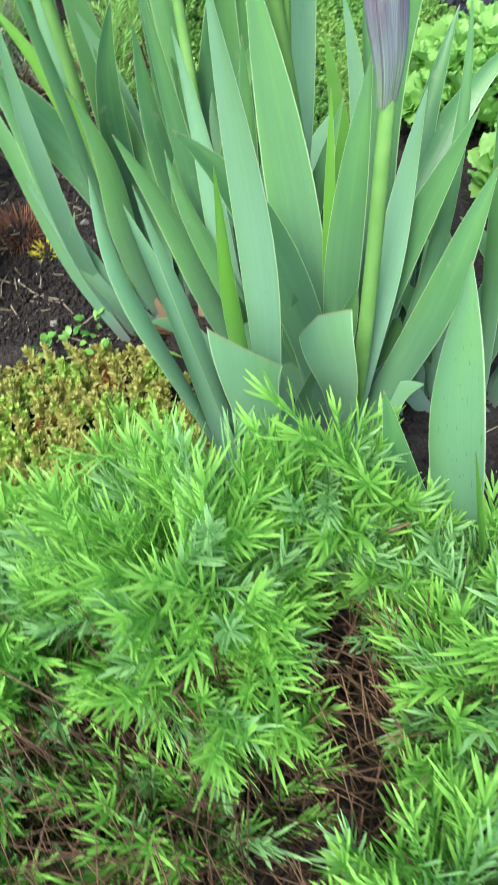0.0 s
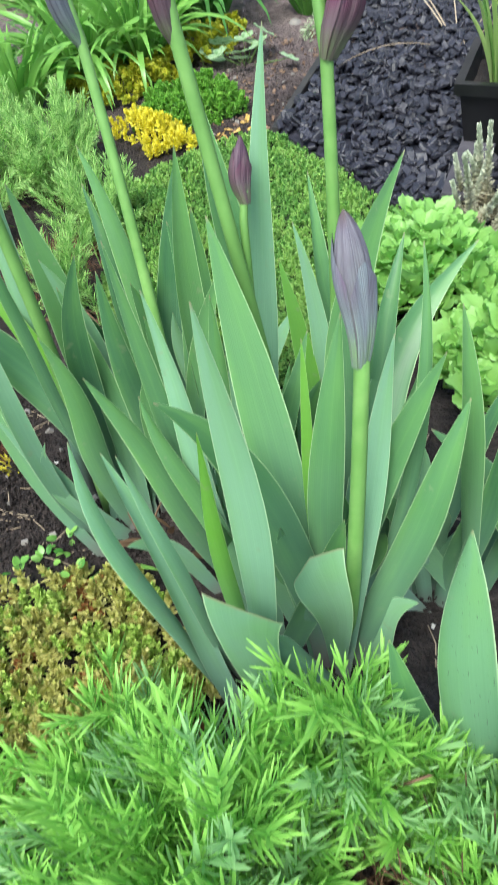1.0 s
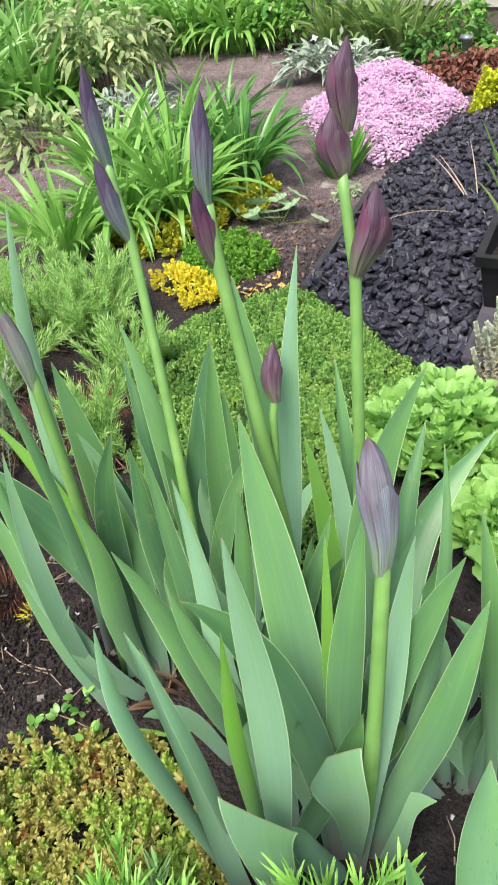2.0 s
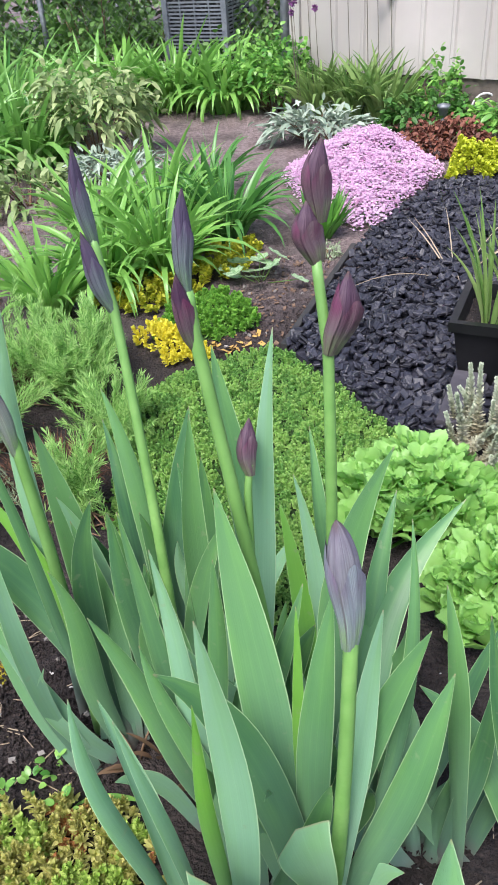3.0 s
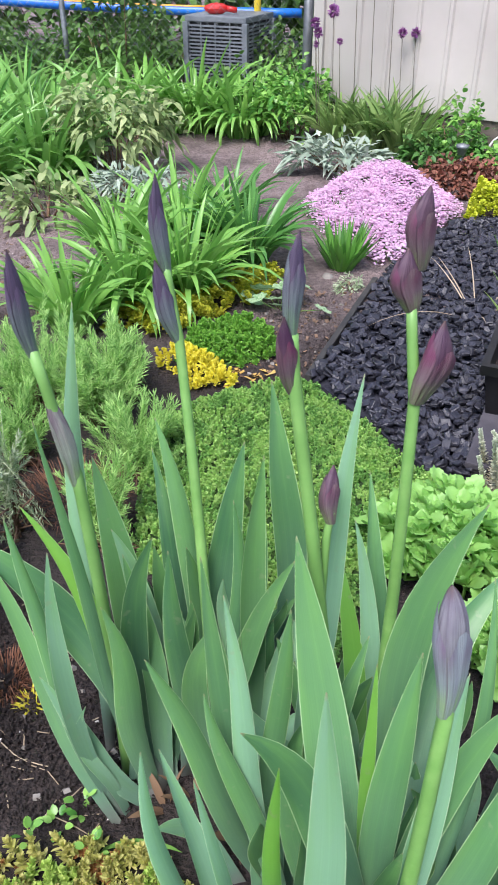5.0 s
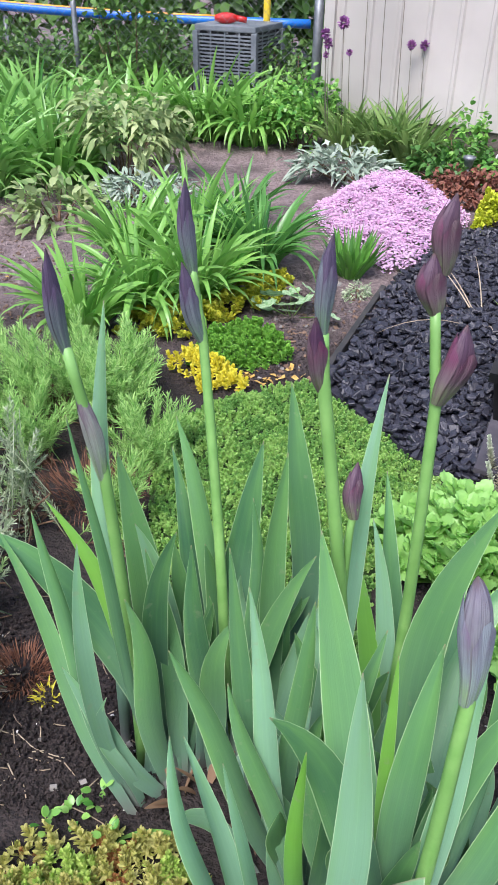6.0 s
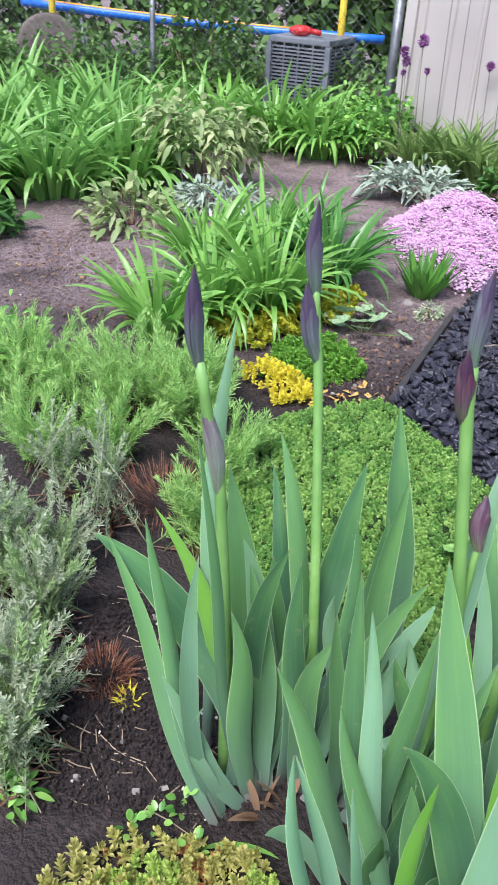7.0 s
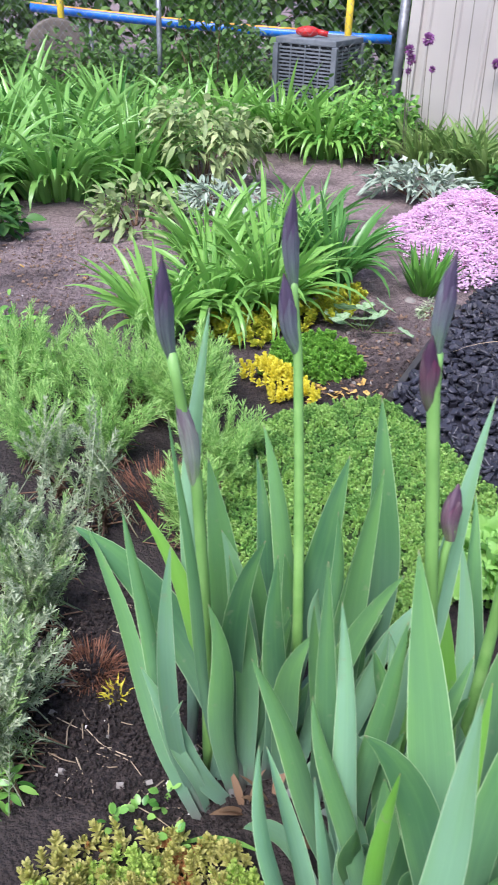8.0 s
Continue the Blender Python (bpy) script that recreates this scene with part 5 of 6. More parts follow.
make_phlox()
bush("rust_shrub", (1.26, 4.86), (0.25, 0.16, 0.15), 1100, 0.04, 0.022, M_RUSSET, "low russet-brown leafy shrub", "shrub", 81)
LEMON = sprig_meshes("creeper_sprig", 4, 22, 0.04, 0.022, 0.014, M_LEMON, 396, 0.5)
carpet("yellow_cushion", [(1.18, 4.26), (1.26, 4.5), (1.48, 4.52), (1.6, 4.34), (1.4, 4.18)], 340, LEMON, "bright yellow-green low cushion plant", "cushion plant", 82, 0.13, parts=0)
bush("green_shrub", (1.75, 5.1), (0.3, 0.2, 0.2), 700, 0.07, 0.03, M_DAY, "fresh green leafy perennial clump", "perennial", 83)
for x, y, n, l, seed in ((-1.2, 5.15, 100, 0.8, 91), (-1.6, 4.9, 110, 0.85, 92), (-1.25, 5.7, 100, 0.9, 93), (-2.05, 4.75, 110, 0.85, 94), (-1.75, 5.6, 110, 0.95, 95), (-2.3, 5.5, 110, 0.95, 96), (-0.95, 6.4, 90, 0.85, 97), (-1.6, 6.4, 100, 0.95, 98), (-2.3, 6.4, 100, 0.95, 99), (-2.6, 5.0, 90, 0.85, 90)):
    clump("daylily", (x, y), n, l * 0.76, 0.044, M_DAYBLUE, "large arching daylily clump in the far bed", "daylily", seed, 0.55, 1.15, 0.22, group="far daylilies", separate=True)
for x, y, n, l, seed in ((-0.35, 6.5, 130, 0.85, 101), (0.02, 6.35, 110, 0.78, 102), (-0.7, 6.6, 100, 0.85, 104)):
    clump("daylily", (x, y), n, l * 0.74, 0.044, M_DAY, "large arching daylily clump by the fence", "daylily", seed, 0.55, 1.15, 0.18, group="far daylilies", separate=True)
for x, y, seed in ((-1.2, 6.95, 105), (-2.2, 7.1, 106), (0.1, 6.85, 107)):
    bush("fence_shrub", (x, y), (0.45, 0.2, 0.36), 1000, 0.06, 0.035, M_VINE, "dense green shrubby growth along the fence", "shrub", seed, low=0.0, group="fence shrubs")
bush("rose_bush", (0.36, 6.2), (0.3, 0.22, 0.45), 1600, 0.05, 0.03, M_DAY, "fresh green leafy rose bush", "rose bush", 103, low=0.2)
for x, y, seed in ((0.68, 5.95, 111), (0.9, 5.8, 112), (1.08, 5.7, 113)):
    clump("perennial", (x, y), 120, 0.46, 0.03, M_OLIVE, "olive green strap-leaved perennial by the shed", "perennial", seed, 0.45, 0.7, 0.1, group="shed perennials")
bush("sapling", (1.38, 5.45), (0.12, 0.1, 0.36), 330, 0.05, 0.03, M_DAY, "slender leafy young shrub against the shed", "shrub", 114, low=0.2, stems=5)
bush("green_shrub", (1.3, 5.35), (0.3, 0.15, 0.2), 500, 0.06, 0.03, M_DARK, "dark green leafy perennials under the shed wall", "perennial", 115)
clump("iris_clump", (-1.75, 3.85), 22, 0.6, 0.035, IRIS[1], "glaucous iris fan at the path edge", "iris", 116, 0.45, 0.1, 0.06, "strap")
bush("herb", (-1.12, 2.62), (0.17, 0.14, 0.2), 300, 0.05, 0.022, M_DAY, "leafy green herb at the path edge", "herb", 117)
bush("hosta", (-1.72, 4.15), (0.16, 0.14, 0.14), 120, 0.09, 0.05, M_DARK, "low dark green leafy plant", "perennial", 118)
bush("vine", (-0.95, 7.2), (0.38, 0.15, 1.3), 1500, 0.06, 0.04, M_VINE, "leafy green vine climbing the fence", "vine", 121, low=0.05, group="vines")
bush("vine", (-2.5, 7.5), (1.0, 0.2, 0.62), 2000, 0.06, 0.04, M_VINE, "leafy green vine climbing the fence", "vine", 122, low=0.05, group="vines")
for x, y, seed in ((-3.0, 8.3, 131), (-2.3, 8.2, 132), (-1.6, 8.15, 133), (-0.95, 8.05, 134), (-0.55, 8.25, 135), (0.45, 8.0, 136)):
    bush("wild_shrub", (x, y), (0.42, 0.2, 0.5), 900, 0.07, 0.035, M_VINE, "dark green shrubby growth behind the fence", "shrub", seed, low=0.0, group="wild shrubs")
bush("hedge", (-2, 10.2), (4.5, 0.8, 2.6), 26000, 0.15, 0.09, M_VINE, "dense green hedge behind the pool", "hedge", 123, low=0.0, stems=40)


# ---- path side ----
def make_planter():
    """A tapered black plastic trough with a rolled rim, filled with soil."""
    tub = thing("planter_box", (1.05, 2.45, 0), "black plastic planter box filled with soil", "planter")
    ang = math.degrees(math.atan2(2.195 - 2.27, 0.893 - 0.72))
    m = pose(0.72, 2.27, 0, 0, 0, ang)
    wide, deep, high = 0.75, 0.32, 0.24
    bm = bmesh.new()
    rings = []
    for inset, z in ((0.045, 0.0), (0.015, high - 0.03), (0.0, high - 0.03), (0.0, high), (0.022, high), (0.03, high - 0.04), (0.05, 0.02)):
        rings.append([bm.verts.new(m @ Vector(p)) for p in ((inset, inset, z), (wide - inset, inset, z), (wide - inset, deep - inset, z), (inset, deep - inset, z))])
    for a, b in zip(rings, rings[1:]):
        for i in range(4):
            bm.faces.new((a[i], a[(i + 1) % 4], b[(i + 1) % 4], b[i]))
    bm.faces.new(list(reversed(rings[0])))
    bm.faces.new(rings[-1])
    part("box", bm, M_BLACK, tub)
    bm = bmesh.new()
    vs = bmesh.ops.create_grid(bm, x_segments=24, y_segments=10, size=0.5)["verts"]
    for v in vs:
        v.co = m @ Vector(((v.co.x + 0.5) * (wide - 0.06) + 0.03, (v.co.y + 0.5) * (deep - 0.06) + 0.03, high - 0.05 + 0.012 * noise.noise(v.co * 14)))
    part("potting_soil", bm, M_SOIL, tub, "dark potting soil")
    for q, (dx, dy, n, l) in enumerate(((0.1, 0.12, 20, 0.4), (0.16, 0.18, 14, 0.36))):
        p = m @ Vector((dx, dy, 0))
        g = clump("grass", (p.x, p.y), n, l, 0.013, M_REED, "upright green grass in the planter box", "grass", 500 + q, 0.2, 0.28, 0.02, "strap", "planter grasses")
        g.location.z += high - 0.06
    side = pose(0.645, 2.03, 0, 0, 0, -23.5)
    bm = bmesh.new()
    box(bm, 0.004, 0.004, 0.0, 0.09, 0.42, 0.05, side)
    slab = part("paver", bevel(bm, 0.006), M_SLABSIDE)
    tagged(slab, "grey stone paver with a dark edge beside the planter", "paver")
    bm = bmesh.new()
    box(bm, 0, 0, 0.05, 0.095, 0.425, 0.07, side)
    part("top", bevel(bm, 0.005), M_SLABTOP, slab, "weathered grey top")
    bucket = thing("bucket", (1.16, 2.72, 0), "grey plastic bucket with a teal band behind the planter", "bucket")
    wall = part("shell", lathe([(0.0, 0.02), (0.075, 0.02), (0.1, 0.33), (0.108, 0.33), (0.108, 0.35), (0.094, 0.35), (0.07, 0.05), (0.0, 0.05)]), plain("grey_plastic", (0.26, 0.27, 0.28), (0.36, 0.37, 0.38), 0.45, 10, 0.05), bucket)
    wall.location = (1.16, 2.72, 0)
    ring = part("band", lathe([(0.093, 0.215), (0.0965, 0.215), (0.101, 0.275), (0.0975, 0.275)]), plain("teal_plastic", (0.02, 0.42, 0.4), (0.05, 0.55, 0.5), 0.35, 10, 0.05), bucket, "bright teal band")
    ring.location = (1.16, 2.72, 0)


def lathe(profile, sides=20):
    verts = [(r * math.cos(2 * math.pi * q / sides), r * math.sin(2 * math.pi * q / sides), z) for r, z in profile for q in range(sides)]
    faces = [(n * sides + q, n * sides + (q + 1) % sides, (n + 1) * sides + (q + 1) % sides, (n + 1) * sides + q) for n in range(len(profile) - 1) for q in range(sides)]
    return mesh_of("turned", verts, faces)


M_REED = leafy("reed_leaf", (0.13, 0.28, 0.06), (0.36, 0.5, 0.16), 0.3, 0.5)
M_SLABTOP = plain("slab_grey", (0.06, 0.055, 0.066), (0.1, 0.092, 0.106), 0.85, 14, 0.5)
M_SLABSIDE = plain("dark_rubber", (0.015, 0.015, 0.016), (0.03, 0.03, 0.03), 0.6, 20, 0.2)
make_planter()


def spike_skin():
    """Scaly spike leaves: tan below, pale grey-green towards the growing end."""
    m, nt, b = shader("spike_leaf", 0.65)
    tc = nt.nodes.new("ShaderNodeTexCoord")
    sep = nt.nodes.new("ShaderNodeSeparateXYZ")
    nt.links.new(tc.outputs["Object"], sep.inputs[0])
    rise = node(nt, "ShaderNodeMapRange")
    rise.inputs[1].default_value, rise.inputs[2].default_value = 0.03, 0.19
    nt.links.new(sep.outputs[2], rise.inputs[0])
    g = nt.nodes.new("ShaderNodeNewGeometry")
    low = mixed(nt, g.outputs["Random Per Island"], (0.28, 0.2, 0.11), (0.46, 0.38, 0.23))
    high = mixed(nt, g.outputs["Random Per Island"], (0.42, 0.47, 0.34), (0.6, 0.66, 0.52))
    nt.links.new(mixed(nt, rise.outputs[0], low, high), b.inputs["Base Color"])
    return m


M_SPIKE = spike_skin()
SPIKES = sprig_meshes("spike", 4, 260, 0.2, 0.0125, 0.0034, M_SPIKE, 340, 1.3)


def make_spikes(at, count, spread, seed, label):
    rng = np.random.default_rng(seed)
    plant = thing("spiky_stonecrop", (at[0], at[1], 0), label, "stonecrop", "spiky stonecrops")
    for i in range(count):
        a, f = i * 2.4, math.sqrt((i + 0.5) / count)
        size = rng.uniform(0.65, 1.15) * (1.25 - 0.5 * f)
        m = pose(at[0] + spread * f * math.cos(a), at[1] + spread * f * math.sin(a), 0, -32 * f * math.sin(a) + rng.normal(0, 11), 32 * f * math.cos(a) + rng.normal(0, 11), rng.uniform(0, 360))
        part("spike", SPIKES[i % 4], None, plant).matrix_world = m @ Matrix.Diagonal((1.75, 1.75, 1.15 * size, 1))


make_spikes((0.75, 1.89), 28, 0.11, 41, "pale grey-green upright spiky stonecrop")
make_spikes((0.9, 1.78), 16, 0.08, 42, "pale grey-green upright spiky stonecrop")
RUSTY = sprig_meshes("stonecrop_sprig", 3, 26, 0.03, 0.014, 0.005, M_SEDUMRUST, 360) + sprig_meshes("stonecrop_sprig", 1, 26, 0.03, 0.014, 0.005, M_SEDUM, 365)
carpet("red_stonecrop", [(0.7, 1.55), (0.95, 1.55), (0.95, 1.8), (0.74, 1.78)], 130, RUSTY, "red and pink low stonecrop on soil", "stonecrop", 43, 0.02)


# ---- small things ----
def scalloped_leaf(r):
    bm = bmesh.new()
    c = bm.verts.new((0, 0, -0.12 * r))
    ring = []
    for q in range(28):
        t = 2 * math.pi * q / 28
        rr = r * (1 + 0.07 * math.cos(7 * t)) * (0.45 if q == 14 else 1)
        ring.append(bm.verts.new((rr * math.cos(t), rr * math.sin(t), 0.05 * r * math.cos(7 * t))))
    for q in range(28):
        bm.faces.new((c, ring[q], ring[(q + 1) % 28]))
    me = bpy.data.meshes.new("round_leaf")
    bm.to_mesh(me)
    bm.free()
    me.materials.append(M_ROUND)
    return me


M_ROUND = leafy("round_leaf_skin", (0.3, 0.48, 0.26), (0.44, 0.6, 0.36), 0.25, 0.55, patch=(0.2, 0.38, 0.16), patch_scale=60)


def make_round_leaf_plant():
    rng = random.Random(9)
    plant = thing("alumroot", (0.19, 3.2, 0), "small plant with pale round scalloped leaves", "perennial")
    me = scalloped_leaf(0.047)
    lines = []
    for i, (dx, dy) in enumerate(((-0.1, -0.04), (-0.08, 0.06), (-0.02, 0.02), (0.03, 0.08), (0.05, -0.01), (-0.02, -0.08), (0.0, 0.12), (0.08, 0.05), (-0.12, 0.02), (0.155, -0.1))):
        x, y, z = 0.19 + dx, 3.2 + dy, rng.uniform(0.04, 0.1)
        part("leaf", me, None, plant).matrix_world = pose(x, y, z, rng.uniform(5, 35), rng.uniform(-20, 20), rng.uniform(0, 360)) @ Matrix.Diagonal((rng.uniform(0.8, 1.25),) * 3 + (1,))
        lines.append([(0.19 + 0.2 * dx, 3.2 + 0.2 * dy, 0), (x, y, z - 0.005)])
    tagged(part("stalk_growth", tubes("stalk_growth", lines, [(0.002, 0.0015)] * len(lines), 5), M_REED, plant), kind="stuff")


make_round_leaf_plant()
SUNNY = sprig_meshes("stonecrop_sprig", 3, 22, 0.04, 0.016, 0.008, M_YELLOW, 370)
carpet("yellow_stonecrop", [(-0.28, 2.71), (-0.15, 2.77), (0.0, 2.6), (0.03, 2.51), (-0.12, 2.5)], 210, SUNNY, "bright yellow creeping stonecrop", "stonecrop", 45, 0.05, parts=0, ragged=0.05)


def litter(name, places, kind, material, label, category, seed, lo, hi, thick, z=0.006):
    """Loose bits on the soil: twigs (tubes), chips (flat slivers) or pebbles, in one mesh."""
    rng = np.random.default_rng(seed)
    verts, faces, k = [], [], 0
    lines = []
    for poly, count in places:
        for x, y in scatter(poly, count, rng):
            g = float(swell(x, y)) + z
            a, l = rng.uniform(0, 2 * math.pi), rng.uniform(lo, hi)
            d = np.array([math.cos(a), math.sin(a), rng.normal(0, 0.12)]) * l / 2
            p = np.array([x, y, g])
            if kind == "twig":
                lines.append([p - d, p + rng.normal(0, 0.04 * l, 3), p + d])
            else:
                m = pose(x, y, g, rng.normal(0, 20), rng.normal(0, 20), rng.uniform(0, 360))
                sx, sy, sz = l, l * rng.uniform(0.4, 0.9), thick * rng.uniform(0.6, 1.4)
                q = []
                for cx, cy, cz in ((-1, -1, -1), (1, -0.8, -1), (0.8, 1, -1), (-1, 0.7, -1), (-0.7, -0.8, 1), (0.8, -0.6, 1), (0.6, 0.7, 1), (-0.8, 0.6, 1)):
                    q.append(tuple(m @ Vector((cx * sx / 2 * rng.uniform(0.8, 1.1), cy * sy / 2 * rng.uniform(0.8, 1.1), cz * sz / 2))))
                verts += q
                faces += [tuple(k + i for i in f) for f in ((3, 2, 1, 0), (4, 5, 6, 7), (0, 1, 5, 4), (1, 2, 6, 5), (2, 3, 7, 6), (3, 0, 4, 7))]
                k += 8
    me = tubes(name, lines, [(thick, thick * 0.7)] * len(lines), 5) if kind == "twig" else mesh_of(name, verts, faces, smooth=False)
    return tagged(part(name, me, material), label, category, kind="stuff")


NEAR_SOIL = [(-0.55, 1.03), (-0.1, 1.03), (-0.15, 1.3), (-0.42, 1.6), (-0.6, 1.5)]
MID_SOIL = [(-0.05, 2.56), (0.25, 2.6), (0.5, 3.3), (0.2, 3.5), (0.1, 3.1), (-0.1, 2.9)]
PATH_SOIL = [(-1.7, 3.0), (-0.8, 2.95), (-0.75, 3.4), (-1.0, 4.3), (-1.8, 4.1)]
SIDE_SOIL = [(0.28, 0.72), (0.55, 0.7), (0.55, 1.3), (0.3, 1.2)]
litter("twigs", [(NEAR_SOIL, 95), (SIDE_SOIL, 20), (PATH_SOIL, 25)], "twig", M_STRAW, "pale dry twigs and stalks on soil", "twigs", 61, 0.02, 0.08, 0.0014)
litter("pale_bits", [(NEAR_SOIL, 34), (SIDE_SOIL, 12), (PATH_SOIL, 20)], "chip", plain("pale_grit", (0.6, 0.58, 0.54), (0.75, 0.73, 0.7), 0.8, 30, 0.2), "white grit scattered on soil", "grit", 62, 0.003, 0.009, 0.004)
litter("soil_crumbs", [(NEAR_SOIL, 4200), (SIDE_SOIL, 1100), (MID_SOIL, 1100), (PATH_SOIL, 1800)], "chip", M_SOIL, "dark crumbs of garden soil", "soil", 63, 0.002, 0.01, 0.006)
litter("wood_chips", [(MID_SOIL, 170), (PATH_SOIL, 420)], "chip", plain("bark_chip", (0.13, 0.08, 0.055), (0.3, 0.19, 0.12), 0.8, 25, 0.3), "brown bark and wood chips on soil", "wood chips", 64, 0.008, 0.026, 0.004)
litter("fallen_leaves", [([(-0.02, 2.55), (0.2, 2.6), (0.22, 2.75), (0.0, 2.72)], 30), (PATH_SOIL, 14)], "chip", plain("dry_leaf", (0.55, 0.34, 0.08), (0.7, 0.48, 0.16), 0.7, 25, 0.2), "ochre fallen leaves on soil", "leaves", 65, 0.015, 0.035, 0.0015)
litter("pebbles", [(NEAR_SOIL, 25), (MID_SOIL, 20)], "chip", M_STONE, "small grey pebbles on soil", "pebbles", 66, 0.006, 0.02, 0.01)


def make_weed(at, count, seed):
    rng = np.random.default_rng(seed)
    plant = thing("weed", (*at, 0), "small round-leaved green seedling on soil", "weed", "weeds")
    a = rng.uniform(0, 6.28, count)
    roots = np.stack([at[0] + 0.012 * np.cos(a), at[1] + 0.012 * np.sin(a), rng.uniform(0.005, 0.075, count)], 1)
    part("foliage", leaves("foliage", roots, np.stack([np.cos(a), np.sin(a), np.full(count, 0.7)], 1), 0.021, 0.012, "oval", 0.2, rng, 0.2), M_DAY, plant)


bush("herb", (-0.56, 1.04), (0.06, 0.05, 0.06), 90, 0.032, 0.014, M_DAY, "small green leafy weed on dark soil", "herb", 119, stems=6, low=0.0)
for n, at in enumerate(((-0.27, 1.03), (-0.23, 1.05), (-0.31, 1.0), (-0.2, 0.97), (-0.3, 0.72), (-0.06, 1.5), (0.62, 1.2))):
    make_weed(at, 9, 70 + n)
stray = thing("grass", (-0.2, 0.99, 0), "single bright green arching grass blade", "grass")
part("leaf", leaves("leaf", [(-0.2, 0.99, 0.0)], [(0.75, -0.1, 0.9)], 0.17, 0.019, "strap", 0.85, np.random.default_rng(77), 0.2), M_DAY, stray)
for x, y, n, seed in ((-0.09, 1.07, 4, 86), (-0.05, 1.09, 4, 87), (0.05, 1.02, 4, 89), (0.02, 1.2, 4, 75), (0.24, 0.8, 3, 74)):
    clump("dead_leaf", (x, y), n, 0.085, 0.017, M_DEAD, "dry brown withered leaf at the iris foot", "dead leaf", seed, 0.9, 0.3, 0.02, group="dead leaves")


clump("dry_grass", (0.95, 3.1), 10, 0.55, 0.0045, M_STRAW, "dry straw-coloured grass arching over the slate", "grass", 72, 2.2, 0.3, 0.04)
clump("stonecrop_tuft", (0.62, 3.42), 40, 0.045, 0.012, M_YG, "small yellow-green tuft at the slate edge", "tuft", 73, 1.2, 0.2, 0.03, "oval")


bush("grey_tuft", (0.48, 3.38), (0.06, 0.05, 0.06), 300, 0.022, 0.006, M_LAVGREY, "small grey woolly cushion on soil", "cushion plant", 141, "lance", stems=8, low=0.0)


def make_alliums():
    rng = np.random.default_rng(90)
    for x, z, r in ((0.59, 0.84, 0.042), (0.48, 0.776, 0.036), (0.5, 0.72, 0.036), (1.12, 0.72, 0.034), (1.035, 0.72, 0.034), (0.49, 0.655, 0.022), (0.64, 0.67, 0.024), (0.72, 1.32, 0.034), (0.83, 1.3, 0.034), (0.95, 1.36, 0.034)):
        y = 5.85
        plant = thing("allium", (x + 0.05, y + 0.02, 0), "purple globe allium on a thin bare stem", "allium", "alliums")
        part("stem", tubes("stem", [[(x + 0.05, y + 0.02, 0), (x + 0.015, y, z * 0.6), (x, y, z)]], [(0.0026, 0.002)], 6), M_DRYSTEM, plant)
        d = unit(rng.normal(0, 1, (90, 3)))
        part("flower_head", leaves("flower_head", np.array([x, y, z]) + d * r * 0.25, d, r * 0.8, r * 0.35, "oval", 0.0, rng), M_ALLIUM, plant, "round purple flower head")


M_DRYSTEM = plain("allium_stem_skin", (0.12, 0.12, 0.08), (0.2, 0.17, 0.13), 0.7, 30, 0.1)
M_ALLIUM = leafy("allium_petal", (0.2, 0.06, 0.2), (0.36, 0.14, 0.36), 0.2, 0.6)
make_alliums()


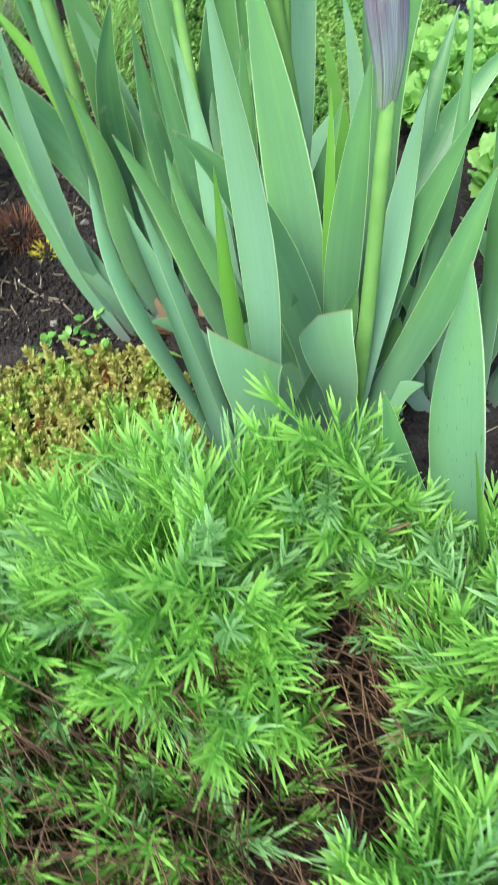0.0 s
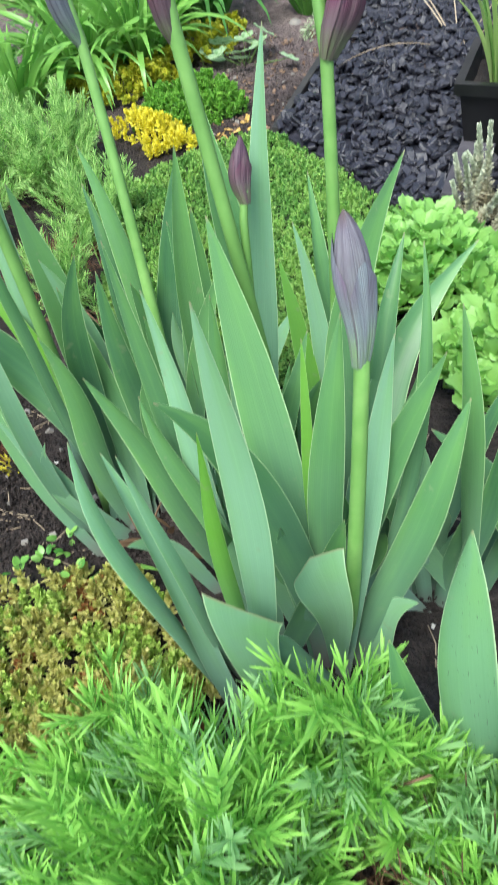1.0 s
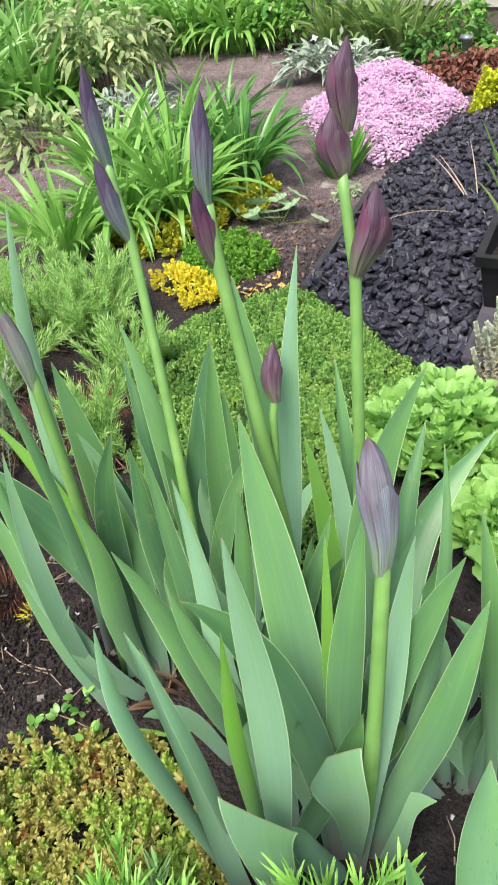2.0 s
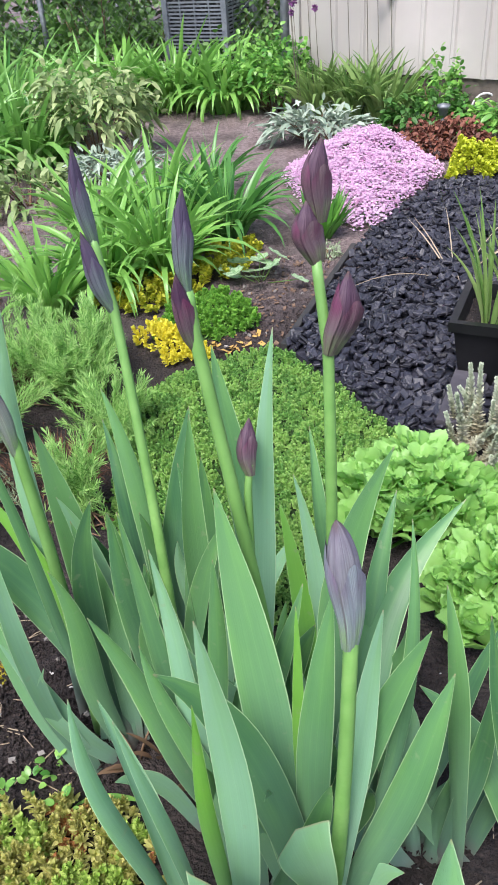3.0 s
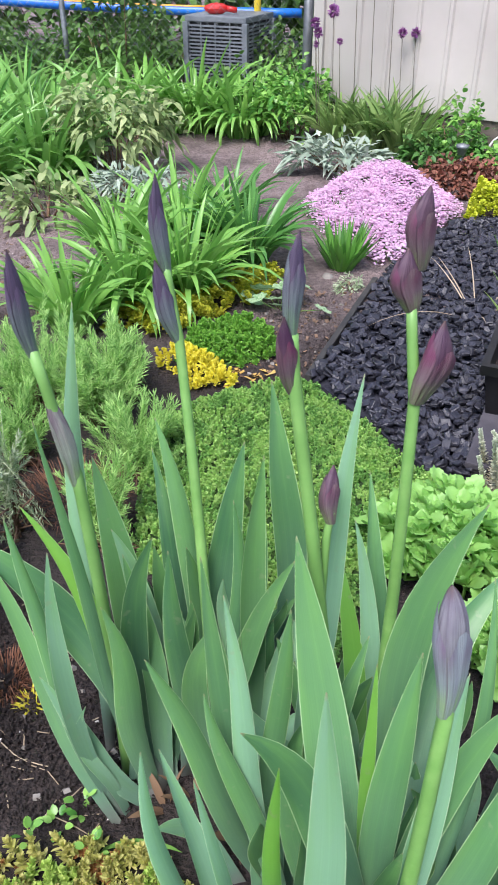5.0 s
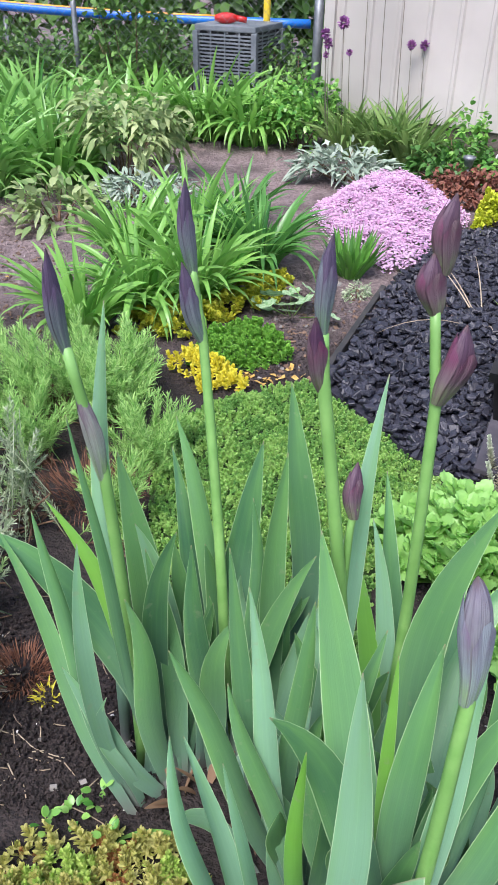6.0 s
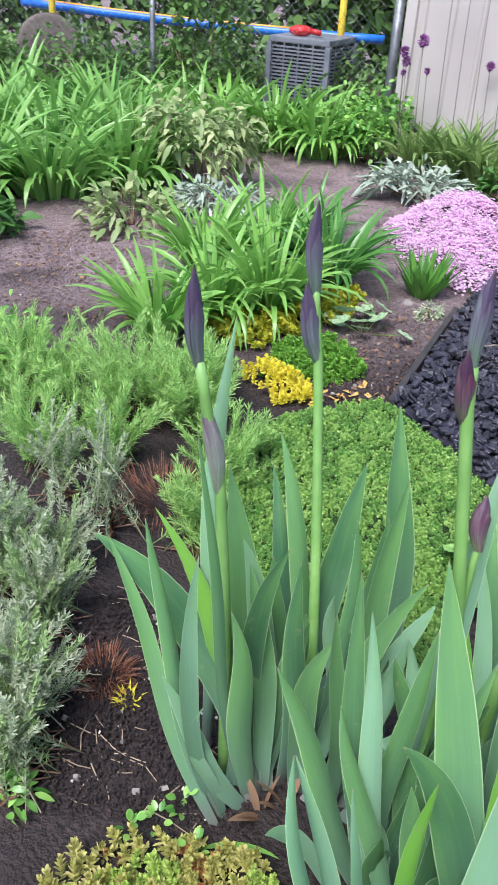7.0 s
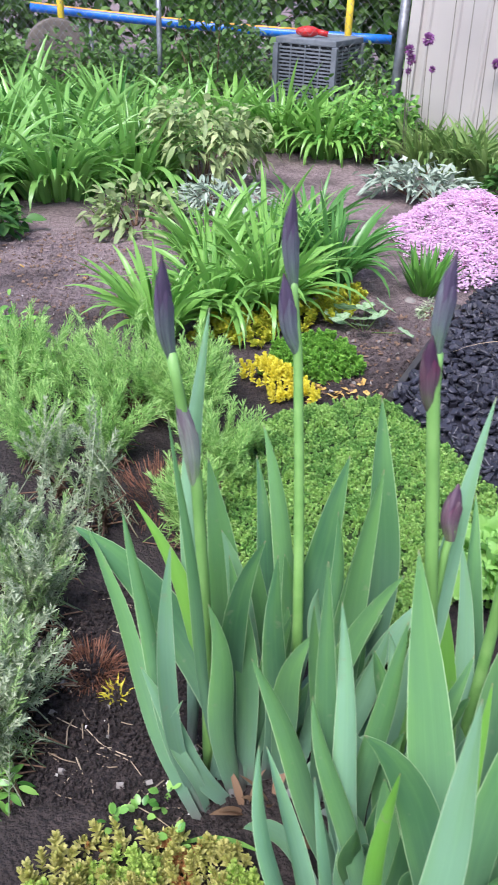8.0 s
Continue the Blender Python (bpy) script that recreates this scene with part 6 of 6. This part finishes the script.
def make_shed_front():
    lamp = thing("solar_lamp", (1.35, 5.20, 0), "small grey solar garden lamp on a stake", "garden lamp")
    part("stake", rod((1.35, 5.20, 0), (1.35, 5.20, 0.13), 0.011), M_GALV, lamp)
    head = part("head", lathe([(0.0, 0.12), (0.022, 0.12), (0.032, 0.165), (0.04, 0.17), (0.04, 0.185), (0.0, 0.195)]), M_GALV, lamp)
    head.location = (1.35, 5.20, 0)
    pipe = thing("downpipe", (1.79, 5.34, 0), "white downpipe on the shed wall", "downpipe")
    part("pipe", tubes("pipe", [[(1.79, 5.34, 2.2), (1.79, 5.34, 1.2), (1.79, 5.34, 0.16), (1.78, 5.31, 0.1), (1.75, 5.25, 0.06)]], [(0.03, 0.03)], 14), M_WHITE, pipe)
    part("outlet", tubes("outlet", [[(1.76, 5.27, 0.075), (1.74, 5.23, 0.05)]], [(0.036, 0.036)], 14), plain("pink_plastic", (0.7, 0.42, 0.4), (0.78, 0.5, 0.47), 0.5, 10, 0.05), pipe, "pinkish outlet piece")
    basket = thing("basket", (1.68, 5.5, 0), "white basket with an arched handle", "basket")
    body = part("bowl", lathe([(0.0, 0.0), (0.06, 0.0), (0.085, 0.07), (0.09, 0.07), (0.08, 0.02), (0.0, 0.015)]), M_WHITE, basket)
    body.location = (1.68, 5.5, 0)
    arc = [(1.68 + 0.085 * math.cos(t), 5.5, 0.07 + 0.1 * math.sin(t)) for t in np.linspace(0, math.pi, 12)]
    part("handle", tubes("handle", [arc], [(0.007, 0.007)], 8), M_WHITE, basket)
    bm = bmesh.new()
    bmesh.ops.create_cone(bm, cap_ends=True, segments=32, radius1=0.3, radius2=0.28, depth=0.1, matrix=pose(-2.45, 7.9, 0.42, 82, 0, 20))
    ob = part("millstone", bevel(bm, 0.015), M_PLINTH)
    tagged(ob, "round grey stone disc leaning behind the fence", "stone disc")
    for x, y, r, seed in ((0.4, 3.52, 0.025, 2), (-2.0, 7.0, 0.1, 3)):
        bm = bmesh.new()
        bmesh.ops.create_icosphere(bm, subdivisions=3, radius=r)
        for v in bm.verts:
            v.co *= 1 + 0.3 * noise.noise(v.co / r * 1.3 + Vector((seed, 0, 0)))
            v.co.z *= 0.65
        ob = part("stone", bm, M_STONE)
        ob.location = (x, y, r * 0.45)
        tagged(ob, "rough grey garden stone on soil", "stone", "stones")


make_shed_front()
